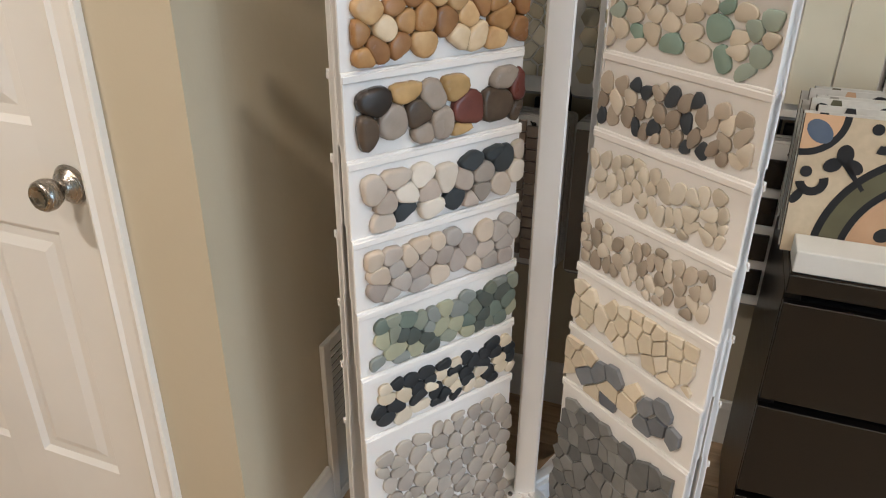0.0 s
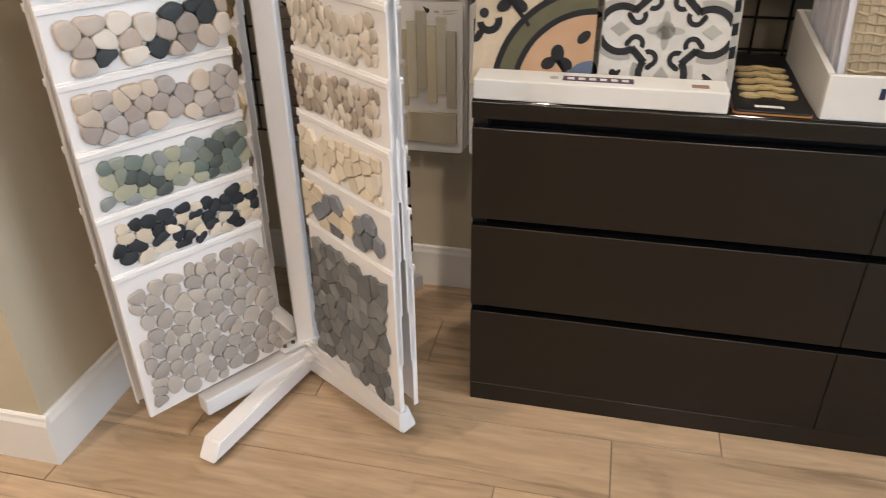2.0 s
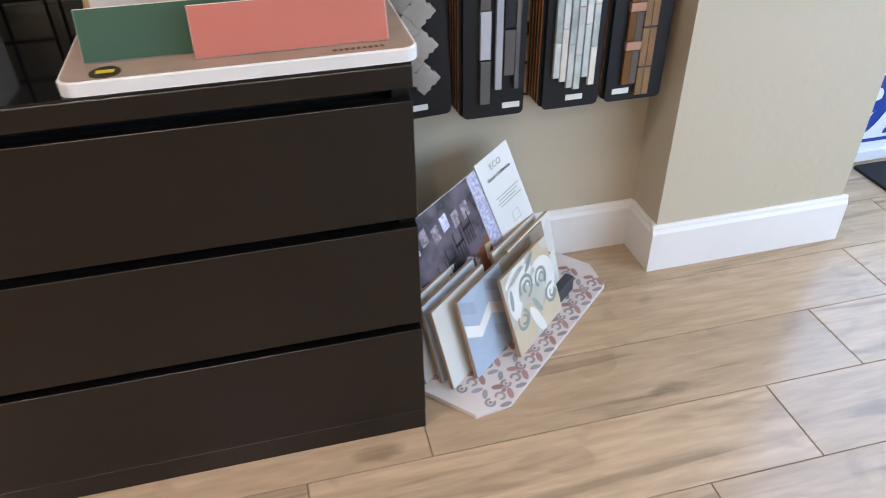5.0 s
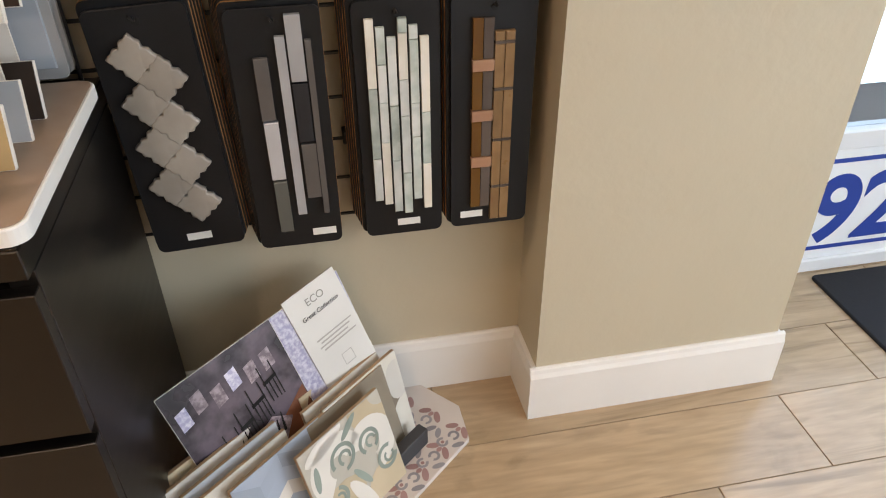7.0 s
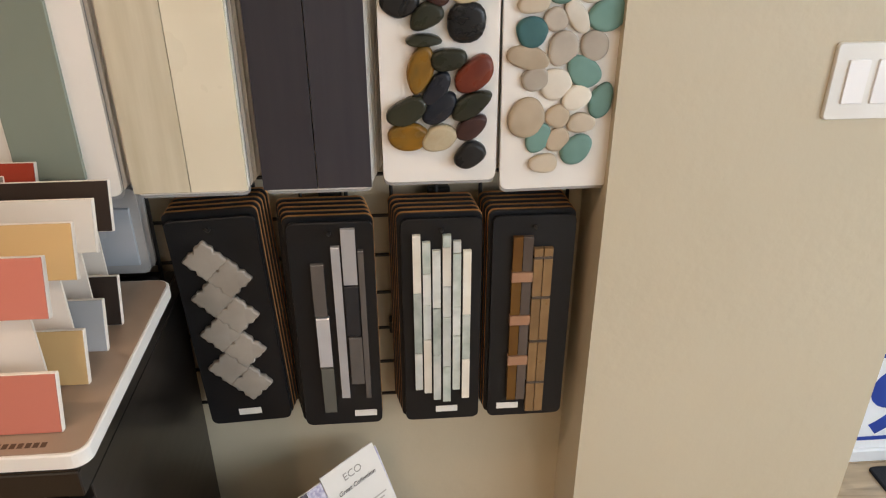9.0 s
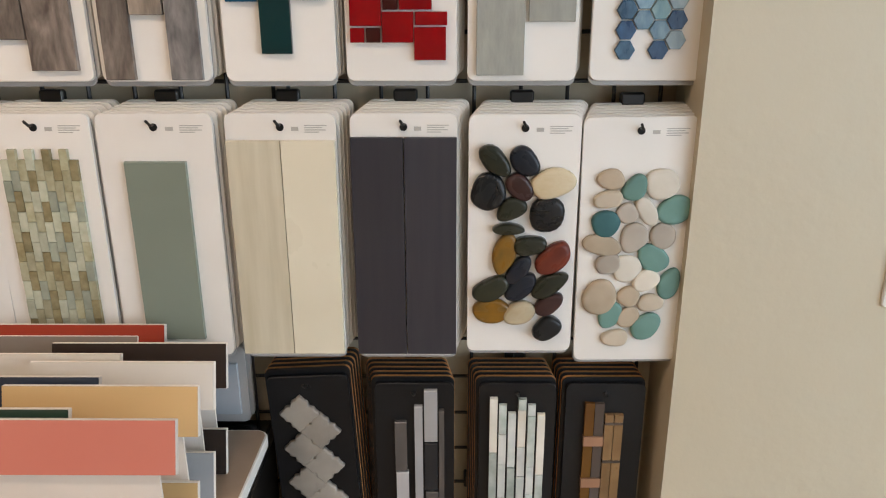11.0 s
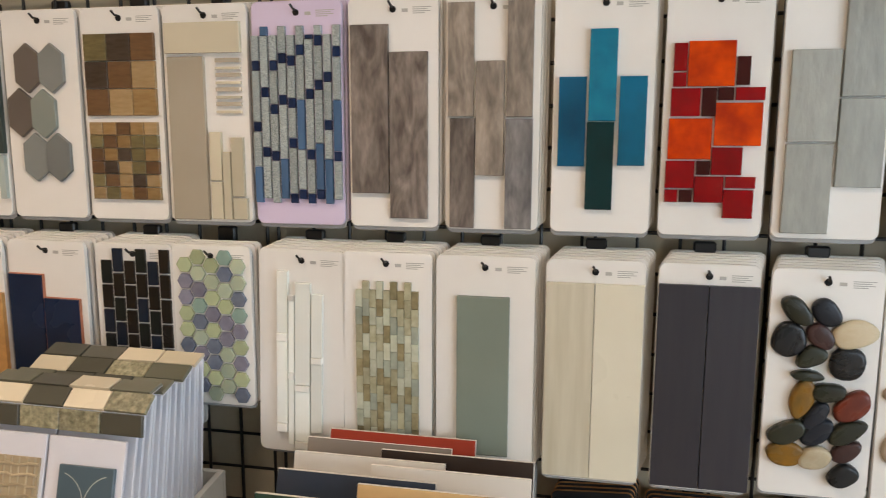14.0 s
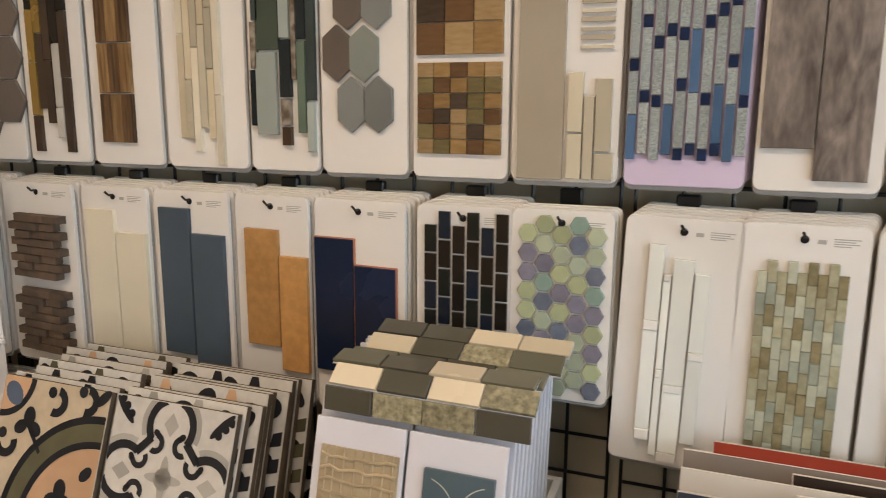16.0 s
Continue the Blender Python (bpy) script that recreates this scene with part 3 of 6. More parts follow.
TEAL3 = tone("black_teal_glass", "0d3436", "080a09", 0.1, scale=6, contrast=1.5, coat=0.35)
ORANGE = tone("orange_glass", "dd4a04", "a52803", 0.12, scale=22, bump=0.4, bscale=40, coat=0.35, contrast=1.5)
RED = tone("red_glass", "9a060e", "78040c", 0.12, scale=18, coat=0.35)
DRED = tone("dark_red_glass", "2d0d0c", "421312", 0.12, coat=0.35)
SILV = tone("silver_slate_glass", "a3a49c", "92948d", 0.22, scale=20, stretch=(3, 1, 1), bump=0.5, bscale=30, coat=0.5)
BLUH = [tone("blue_hex_" + n, a, b, 0.3, scale=45, stretch=(2, 1, 1), spec=0.3) for n, a, b in (("deep", "2b4861", "567a92"), ("mid", "4f7389", "86a2af"), ("pale", "a3b5bb", "7f99a6"), ("navy", "243a56", "3f5f7e"), ("aqua", "86a3a6", "628790"))]
GLIT = tone("glitter_glass", "858e8c", "a3aaa8", 0.18, scale=300, speck=0.4, bscale=500, coat=0.5)
STEELB = tone("steel_blue_glass", "4f6c8c", "456180", 0.12, coat=0.35)
NAVYG = tone("navy_glass", "16203a", "223456", 0.08, scale=40, coat=0.35)
BEIGEG = tone("beige_glass", "b0a592", "a89d8a", 0.12, coat=0.5)
BEIGEL = tone("light_beige_glass", "c6bda6", "bdb49c", 0.12, coat=0.5)
BROWNQ = [tone("brown_square_" + n, a, b, 0.2, scale=40, stretch=(1, 1, 4), coat=0.3) for n, a, b in (("tan", "9a7c55", "85683f"), ("umber", "5d4530", "6f5338"), ("olive", "7c6f4c", "655a3c"), ("sand", "a58b66", "8e744f"), ("dark", "42372b", "50443a"))]
HEXBIG = [tone("hex_taupe", "6f655c", "665c54", 0.35), tone("hex_grey", "7d7f7b", "747672", 0.35), tone("hex_greygreen", "878c84", "7c827a", 0.35)]
GRNS = [tone("green_glass_stick", "6a7a6a", "5b6b5c", 0.1, coat=0.35), tone("black_glass_stick", "23282a", "30373a", 0.1, coat=0.35), tone("grey_glass_stick", "a5ada6", "98a19a", 0.12, coat=0.35), tone("smoke_glass_stick", "4c5754", "3c4543", 0.1, coat=0.35), tone("deep_green_glass", "4d564a", "434c41", 0.12, coat=0.35)]
MARBLE = tone("brown_marble_stick", "a39a8b", "574a3c", 0.25, scale=45, contrast=1.6)
CRMS = [tone("cream_stick", "cfc4aa", "c2b598", 0.25), tone("ivory_stick", "ddd6c2", "d2c9b2", 0.25), tone("grey_cream_stick", "bdb5a0", "b2a993", 0.25)]
BRNS = [tone("zebra_brown", "6d543a", "3d2c1d", 0.3, scale=14, stretch=(9, 1, 0.6), contrast=1.6), tone("zebra_tan", "9c7f58", "6d5132", 0.3, scale=14, stretch=(9, 1, 0.6), contrast=1.6)]
BGLD = [tone("black_stick", "1d1814", "2a221b", 0.2), tone("gold_stick", "b08f4f", "997a3e", 0.25, metal=0.4), tone("marble_stick", "d0ccc2", "a8a39a", 0.2, scale=20), tone("brown_stick", "3d3026", "4c3c30", 0.2)]
PEB_D = [tone("pebble_" + n, a, b, 0.28, scale=25, stretch=(1, 1, 2), coat=0.25, rnd=0.2) for n, a, b in (("black", "141517", "222426"), ("olive", "2f3126", "24271e"), ("ochre", "8f6420", "5f4a22"), ("rust", "7d3827", "64291c"), ("plum", "33211f", "432c2b"), ("slate", "1d222b", "141a23"), ("ivory", "cfc2a6", "b8a582"))]
PEB_T = [tone("pebble_" + n, a, b, 0.5, scale=25, rnd=0.12, bump=0.1) for n, a, b in (("sand", "b5a48e", "a3937d"), ("beige", "c6b9a5", "b8aa95"), ("teal", "6b9087", "5d837a"), ("stone", "a49a8d", "b3a99b"), ("bone", "d9d2c4", "cbc3b3"), ("deepteal", "2f5a5c", "3a686a"))]

FRONT = 1.655
LOWZ, LOWH, UPZ, UPH = 0.956, 0.402, 1.402, 0.408


def low(i, label, material=BOARD, z0=LOWZ, h=LOWH, **k):
    a, b = LOWER[i]
    return hanging(a, b, FRONT, z0, h, label, material, **k)


def up(i, label, material=BOARD, **k):
    a, b = UPPER[i]
    return hanging(a, b, FRONT + 0.027, UPZ, UPH, label, material, **k)


# lower row, from the corner stand to the jut
o = low(0, "white sample board with pale zigzag mosaic")
stones(o, -0.07, 0.07, 0.04, 0.34, 4, 9, CRMS, 3, 0.1, 0.002, 0, 0.006, name="tile")
o = low(1, "white sample board with beige angular mosaic")
hexes(o, -0.055, 0.05, 4, 8, 0.024, CRMS, 4)
o = low(2, "white sample board with stacked brown split-stone mosaic", turn=-3)
for r in range(2):
    sticks(o, [(-0.07 + (0.008 if k % 2 else 0), 0.06 + (0.012 if k % 2 else 0), 0.03 + r * 0.165 + k * 0.0175, 0.03 + r * 0.165 + k * 0.0175 + 0.017) for k in range(8)], BSTONE, 7 + r, t=0.01, low=0.1, high=0.2, tv=0.006)
    for k in range(8):
        for c in range(3):
            put_tile(o, -0.07 + c * 0.045 + (0.02 if k % 2 else 0), 0.0305 + r * 0.165 + k * 0.0175, 0.044, 0.016, BSTONE[(k + c) % 2], 0.018 + 0.002 * ((k * 3 + c * 5) % 4), "brick")
def planks(o, items, edge=None):
    """Planks (material, left, right, bottom, top) on a board."""
    for m, a, b, c, d in items:
        put_tile(o, a, c, b - a, d - c, m, 0.009)
        if edge:
            put_tile(o, a - 0.0015, c - 0.0015, b - a + 0.003, d - c + 0.003, edge, 0.006, "tile_body")


o = low(3, "white sample board with two glossy cream planks", turn=-2)
planks(o, [(CREAMP, -0.073, 0.005, 0.03, 0.354), (CREAMP, 0.009, 0.087, 0.008, 0.31)])
o = low(4, "white sample board with two blue-grey planks", turn=-2)
planks(o, [(BLUEG, -0.074, 0.001, 0.07, 0.367), (BLUEG, 0.006, 0.083, 0.044, 0.319)])
o = low(5, "white sample board with two honey-coloured planks", turn=-2)
planks(o, [(TANW, -0.056, 0.018, 0.112, 0.338), (TANW, 0.021, 0.081, 0.068, 0.29)])
o = low(6, "white sample board with two navy planks on terracotta", turn=-2)
planks(o, [(NAVY, -0.088, -0.008, 0.08, 0.331), (NAVY, -0.005, 0.076, 0.04, 0.284)], edge=TERRA)
o = low(7, "white sample board with dark glass brick mosaic")
for c in range(6):
    for k in range(7):
        put_tile(o, -0.068 + c * 0.0255, (0.345 if c % 2 else 0.321) - k * 0.05, 0.0205, 0.0465, DARKG[(c * 5 + k * 7 + c * k) % 3], 0.006, "brick")
o = low(8, "square-cut white board with green and violet hexagon mosaic", z0=1.042, h=0.318, behind=2)
hexes(o, -0.054, 0.022, 5, 9, 0.0185, HEXG, 11, gap=0.0022)
o = low(9, "white sample board with white glass strips", lean=1.6)
for x0, x1, cuts in ((-0.047, -0.025, (0.043, 0.06, 0.225, 0.24, 0.36)), (-0.023, -0.012, (0.018, 0.15, 0.163, 0.305, 0.315)), (-0.01, 0.02, (0.012, 0.026, 0.128, 0.14, 0.34)), (0.0225, 0.044, (0.046, 0.185, 0.197, 0.32))):
    for a, b in zip(cuts, cuts[1:]):
        put_tile(o, x0, a, x1 - x0, b - a, FROST if b - a < 0.02 else WHITEG, 0.012 if b - a < 0.02 else 0.009, gap=0.0004)
o = low(10, "white sample board with shell and glass brick mosaic")
for c in range(9):
    for k in range(9):
        rg = random.Random(c * 31 + k * 17)
        put_tile(o, -0.058 + c * 0.0133, 0.035 + k * 0.033 + (0.0165 if c % 2 else 0), 0.013, 0.0328, rg.choice(SHELL), 0.006 + 0.001 * ((c + k) % 2), gap=0.0)
o = low(11, "white sample board with a plain sage green glass tile")
put_tile(o, -0.05, 0.031, 0.095, 0.298, SAGE, 0.008, b=0.002)
o = low(12, "white sample board with two pale cream wood-look planks")
put_tile(o, -0.083, 0.006, 0.0825, 0.355, CREAMW, 0.009)
put_tile(o, 0.0005, 0.006, 0.0825, 0.355, CREAMP, 0.009)
o = low(13, "white sample board with two charcoal planks")
put_tile(o, -0.081, 0.006, 0.08, 0.36, DARKP, 0.009)
put_tile(o, 0.0005, 0.006, 0.08, 0.36, DARKP, 0.009)


def loose_pebbles(o, spots, mats, high, angular):
    """Pebbles (x, z, half length, half width, turn, material, corners or 0): ovals pulled out of round, some with blunt corners."""
    for i, (x, z, a, b, turn, k, n) in enumerate(spots):
        rg = random.Random(i * 7 + k * 50 + len(spots))
        n = n or 9
        ph = rg.uniform(0, 1)
        poly = []
        for j in range(n):
            t = 2 * math.pi * (j + ph + rg.uniform(-angular, angular)) / n
            q = 1 + rg.uniform(-angular, angular) * 0.35
            grow = 1.22 if n < 6 else (1.1 if n < 8 else 1.03)
            poly.append((q * a * grow * math.cos(t), q * b * grow * math.sin(t)))
        poly = soften(poly, 2)
        bm = bm_prism(poly, -high * rg.uniform(0.8, 1.15), 0, 0.0012, 0.22 * min(a, b) + 0.001)
        part("pebble", bm, mats[k], o, m=pose(x, 0, z, 0, -turn, 0), smooth=True)


o = low(14, "white board with loose dark polished river pebbles", z0=LOWZ + 0.008, h=0.392)
loose_pebbles(o, [(x, z - 0.008, a, b, t, k, n) for x, z, a, b, t, k, n in (
    (-.045, .332, .029, .019, -48, 1, 5), (.001, .329, .027, .021, -35, 5, 6), (-.054, .281, .031, .027, 80, 0, 0), (-.007, .290, .024, .018, -50, 4, 5), (.044, .294, .036, .026, 5, 6, 6),
    (-.017, .253, .026, .019, 25, 1, 6), (.036, .245, .035, .029, 0, 0, 4), (-.022, .222, .026, .009, 0, 1, 0), (-.028, .182, .035, .02, 80, 2, 6), (.011, .196, .028, .02, 0, 1, 4),
    (.049, .173, .037, .024, 38, 3, 6), (-.004, .153, .03, .015, 50, 5, 6), (-.048, .122, .032, .02, 30, 1, 6), (.001, .124, .03, .019, 35, 5, 6), (.047, .129, .033, .018, 35, 1, 6),
    (-.045, .083, .032, .022, 10, 2, 5), (-.001, .079, .028, .02, 20, 6, 5), (.046, .095, .026, .016, 42, 4, 5), (.045, .052, .027, .019, 30, 0, 6))], PEB_D, 0.014, 0.24)
o = low(15, "white board with flat teal and sand pebbles", z0=LOWZ - 0.008, h=0.404, lean=-0.7)
loose_pebbles(o, [(x, z + 0.008, a, b, t, k, n) for x, z, a, b, t, k, n in (
    (-.041, .3, .024, .017, -10, 0, 6), (-.004, .287, .022, .018, 60, 2, 5), (.036, .292, .028, .026, 0, 4, 6), (-.044, .27, .024, .016, 15, 1, 6), (.06, .251, .029, .024, 10, 2, 6),
    (-.045, .23, .024, .021, 0, 5, 5), (-.013, .247, .019, .016, -50, 3, 5), (.017, .25, .026, .015, -60, 4, 0), (-.05, .194, .032, .017, -15, 0, 5), (-.001, .206, .026, .023, 50, 3, 6),
    (.044, .208, .022, .024, 20, 3, 6), (-.04, .163, .021, .019, 0, 3, 5), (.032, .173, .03, .02, -50, 2, 5), (-.008, .156, .026, .025, 40, 4, 6), (.06, .13, .028, .019, 75, 2, 6),
    (.023, .135, .022, .018, 40, 4, 5), (-.049, .105, .034, .028, 70, 0, 6), (-.003, .107, .02, .019, 0, 0, 6), (.033, .096, .021, .017, 0, 1, 5), (-.031, .075, .025, .018, 65, 2, 5), (-.001, .071, .021, .017, 50, 0, 5),
    (.028, .056, .027, .021, 35, 2, 5), (-.022, .034, .024, .016, 0, 1, 6))], PEB_T, 0.008, 0.2)

# upper row
o = up(0, "white sample board with large taupe hexagons")
hexes(o, -0.03, 0.08, 2, 3, 0.052, HEXBIG[:1], 5, tall=1.0)
o = up(1, "white sample board with black and gold strips")
sticks(o, [(-0.06 + c * 0.022, -0.039 + c * 0.022, 0.02 + 0.03 * ((c * 3) % 4), 0.37 - 0.02 * (c % 3)) for c in range(5)], BGLD, 21, low=0.06, high=0.16)
o = up(2, "white sample board with zebra-brown wood-grain strips")
for k in range(3):
    for c in range(3):
        put_tile(o, -0.057 + c * 0.0275, 0.044 + k * 0.0985, 0.027, 0.096, BRNS[(c + k) % 2], 0.008)
o = up(3, "white sample board with slim cream sticks")
sticks(o, [(-0.055 + c * 0.0168, -0.039 + c * 0.0168, 0.055 - 0.025 * ((c * 2) % 3 == 1) + 0.02 * (c == 3) - 0.025 * (c == 5), 0.35 - 0.022 * ((c * 3) % 4 == 1) + 0.012 * (c == 2)) for c in range(6)], CRMS, 22, low=0.1, high=0.2)
o = up(4, "white sample board with green and smoke glass sticks")
planks(o, [(GRNS[3], -0.058, -0.044, 0.27, 0.372), (MARBLE, -0.062, -0.049, 0.185, 0.268), (GRNS[1], -0.064, -0.053, 0.082, 0.183), (GRNS[4], -0.048, -0.002, 0.218, 0.364), (GRNS[2], -0.052, -0.009, 0.066, 0.214),
           (GRNS[2], 0.0, 0.02, 0.238, 0.33), (GRNS[1], -0.001, 0.022, 0.134, 0.235), (MARBLE, 0.0, 0.02, 0.083, 0.131), (BGLD[3], 0.001, 0.02, 0.047, 0.08), (MARBLE, 0.025, 0.034, 0.165, 0.36),
           (GRNS[1], 0.036, 0.054, 0.235, 0.352), (GRNS[0], 0.036, 0.052, 0.07, 0.232), (GRNS[3], 0.056, 0.072, 0.128, 0.32), (GRNS[2], 0.055, 0.069, 0.036, 0.125)])
o = up(5, "white sample board with six large grey and taupe hexagons")
for x, z, k in ((-.027, .296, 0), (.028, .295, 1), (-.049, .209, 0), (.004, .207, 2), (-.021, .121, 1), (.031, .121, 1)):
    poly = [(0.0272 * a, 0.0485 * b) for a, b in ((-1, -.56), (0, -1), (1, -.56), (1, .56), (0, 1), (-1, .56))]
    part("hexagon", bm_prism(poly, -0.008, 0, 0.001), HEXBIG[k], o, m=pose(x, 0, z))
o = up(6, "white sample board with two brown square mosaics")
for c in range(3):
    for k in range(3):
        put_tile(o, -0.076 + c * 0.0508, 0.203 + k * 0.052, 0.0495, 0.0508, BROWNQ[(c * 2 + k * 3 + 1) % 5], 0.007)
for c in range(5):
    for k in range(6):
        rg = random.Random(c * 7 + k * 13)
        put_tile(o, -0.074 + c * 0.0298, 0.04 + k * 0.0252, 0.0288, 0.0243, rg.choice(BROWNQ), 0.007)
o = up(7, "clear-edged sample board with beige glass tiles and strips")
planks(o, [(BEIGEL, -0.079, 0.075, 0.318, 0.374), (BEIGEG, -0.075, -0.001, 0.004, 0.312), (BEIGEL, 0.006, 0.029, 0.08, 0.172), (BEIGEL, 0.006, 0.029, 0.006, 0.077), (BEIGEL, 0.032, 0.047, 0.006, 0.135), (BEIGEL, 0.05, 0.074, 0.05, 0.162), (BEIGEL, 0.05, 0.079, 0.006, 0.047)])
for j in range(8):
    put_tile(o, 0.022, 0.207 + j * 0.0134, 0.051, 0.0075 if j % 2 else 0.005, BEIGEG if j % 2 else BEIGEL, 0.006)
o = up(8, "lilac sample board with silver glitter and blue glass sticks", LILAC)
rg = random.Random(77)
for c in range(10):
    z, top = 0.04 + 0.008 * (c % 2), (0.347, 0.363)[c % 2]
    blue, last = c in (1, 3, 7), None
    while z < top - 0.004:
        kind = rg.choice("ggsn" if not blue else "gssn")
        if kind == last:
            kind = "g" if last != "g" else "n"
        m, ln = {"g": (GLIT, rg.uniform(0.05, 0.1)), "s": (STEELB, rg.uniform(0.06, 0.095)), "n": (NAVYG, 0.0175)}[kind]
        last, ln = kind, min(round(ln, 3), top - z)
        put_tile(o, -0.0865 + c * 0.0175, z, 0.0145, ln, m, 0.008, gap=0.0008)
        z += ln
o = up(9, "white sample board with two weathered wood-look planks")
planks(o, [(WOODA, -0.077, -0.0075, 0.062, 0.361), (WOODA, -0.005, 0.0645, 0.017, 0.313)])
o = up(10, "white sample board with five grey-brown wood-look planks")
planks(o, [(WOODB, -0.078, -0.032, 0.2, 0.394), (WOODA, -0.074, -0.03, 0.003, 0.197), (WOODB, -0.0275, 0.0215, 0.097, 0.295), (WOODB, 0.026, 0.071, 0.199, 0.394), (WOODC, 0.025, 0.072, 0.003, 0.196)])
o = up(11, "white sample board with four teal glass tiles")
planks(o, [(TEAL1, -0.024, 0.0215, 0.192, 0.344), (TEAL2, -0.074, -0.028, 0.115, 0.266), (TEAL4, 0.027, 0.072, 0.117, 0.266), (TEAL3, -0.0255, 0.02, 0.041, 0.19)])
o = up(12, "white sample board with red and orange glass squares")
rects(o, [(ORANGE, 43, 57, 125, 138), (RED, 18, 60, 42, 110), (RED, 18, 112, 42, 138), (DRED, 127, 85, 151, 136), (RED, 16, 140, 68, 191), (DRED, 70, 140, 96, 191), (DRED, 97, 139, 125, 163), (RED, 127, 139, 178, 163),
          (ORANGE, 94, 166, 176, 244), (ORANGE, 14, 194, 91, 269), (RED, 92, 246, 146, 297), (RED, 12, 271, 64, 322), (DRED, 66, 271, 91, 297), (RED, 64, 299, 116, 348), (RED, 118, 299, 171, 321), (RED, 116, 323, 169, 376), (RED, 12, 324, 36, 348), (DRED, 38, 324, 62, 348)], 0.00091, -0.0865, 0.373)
o = up(13, "white sample board with four silver slate-look glass tiles")
planks(o, [(SILV, -0.069, 0.004, 0.158, 0.304), (SILV, -0.069, 0.002, 0.009, 0.155), (SILV, 0.0075, 0.0775, 0.23, 0.39), (SILV, 0.0075, 0.076, 0.086, 0.227)])
o = up(14, "white sample board with blue glass hexagon mosaic")
hexes(o, -0.036, 0.045, 4, 10, 0.0165, BLUH, 31, keep=lambda c, k: not (k == 0 and c == 1))

# low row of slim black boards
BLK = ((1.785, 1.935), (1.964, 2.11), (2.147, 2.288), (2.298, 2.443))


def slim(i, label, turn, lean=0.0, dx=0.0, dz=0.0):
    a, b = BLK[i]
    a, b = a + dx, b + dx
    o = hanging(a, b, 1.68, 0.477 + dz, 0.408 if lean else 0.412, label, BLACKB, behind=0, turn=turn, prints=False, lean=lean)
    w = b - a
    for j in range(5):
        e = thing("sample_board", "slim black sample board with a raw brown edge, hanging behind another", "sample board", pose((a + b) / 2 - (0.003 * (j + 1) if i else -0.003 * j), 1.68 + 0.0095 * (j + 1), 0.477 + dz + 0.0035 * (j + 1), 0, lean, turn), "slim black boards, behind")
        part("board", board_mesh(w, 0.416, BLACKB, 0.003), BLACKB, e)
        part("raw_back", board_mesh(w + 0.001, 0.4165, MDF, 0.005), MDF, e, m=pose(0, 0.0031, 0))
    label_x = (-0.02, 0.02, -0.012, -0.052)[i]
    part("paper_label", bm_box(label_x, label_x + 0.04, -0.001, 0, 0.018, 0.031), LABELW, o)
    return o


LANT = tone("lantern_stone", "9d968c", "8b847b", 0.35, scale=20)
METS = [tone("strip_grey", "6c6a68", "5e5c5b", 0.2, metal=0.3), tone("strip_light", "b9bcc0", "a9adb2", 0.2, metal=0.3), tone("strip_olive", "5f605a", "545550", 0.2), tone("strip_black", "24262a", "2e3136", 0.2)]
MARB = [tone("marble_white", "d7d8d2", "b7beb8", 0.2, scale=25, contrast=1.4), tone("marble_green", "c0c7c0", "9aa69d", 0.2, scale=30, contrast=1.4), tone("marble_ivory", "e0dcd0", "cfc9ba", 0.2, scale=20)]
AMB = [tone("amber_glass", "6d4c22", "59391a", 0.1, coat=0.35), tone("brown_stone_strip", "8a6c4a", "75593b", 0.3, scale=25), tone("copper_piece", "b08a72", "a07a64", 0.25, metal=0.5), tone("grey_brown_strip", "5b5049", "4d443e", 0.2)]
o = slim(0, "slim black sample board with grey lantern-shaped stone mosaic", 0, -2.9, 0.011, 0.018)
for i in range(8):
    poly = []
    for j in range(48):
        t = 2 * math.pi * j / 48
        r = 0.0292 * (1 + 0.16 * math.cos(4 * t)) * (1 + 0.07 * math.cos(12 * t))
        poly.append((r * math.cos(t), r * math.sin(t)))
    part("lantern_tile", bm_prism(poly, -0.009 - 0.001 * (i % 2), 0, 0.0035, 0.003), LANT, o, m=pose(-0.018 if i % 2 == 0 else 0.015, 0, 0.337 - i * 0.0352, 0, 4, 0), smooth=True)
o = slim(1, "slim black sample board with grey and silver strips", 0)
planks(o, [(METS[0], -0.035, -0.0135, 0.24, 0.34), (METS[1], -0.034, -0.0115, 0.136, 0.237), (METS[2], -0.033, -0.011, 0.035, 0.132), (METS[1], 0.0, 0.0145, 0.066, 0.371), (METS[1], 0.0172, 0.0405, 0.3, 0.402), (METS[3], 0.0175, 0.041, 0.199, 0.297), (METS[0], 0.019, 0.042, 0.096, 0.195), (METS[0], 0.043, 0.0525, 0.064, 0.363)])
o = slim(2, "slim black sample board with white and green marble strips", 0)
sticks(o, [(-0.049, -0.0345, 0.076, 0.387), (-0.033, -0.0185, 0.066, 0.374), (-0.0165, -0.002, 0.05, 0.358), (0.0005, 0.0155, 0.045, 0.386), (0.0175, 0.032, 0.072, 0.374), (0.0345, 0.049, 0.052, 0.356)], MARB, 41, low=0.05, high=0.13, t=0.008)
o = slim(3, "slim black sample board with amber glass and brown stone strips", 0)
for x, m in ((-0.0355, AMB[0]), (-0.0185, AMB[3])):
    for z0, z1 in ((0.042, 0.122), (0.141, 0.207), (0.226, 0.293), (0.312, 0.378)):
        put_tile(o, x, z0, 0.0165, z1 - z0 - 0.001, m, 0.008)
for z0 in (0.122, 0.207, 0.293):
    put_tile(o, -0.0365, z0, 0.036, 0.019, AMB[2], 0.0105)
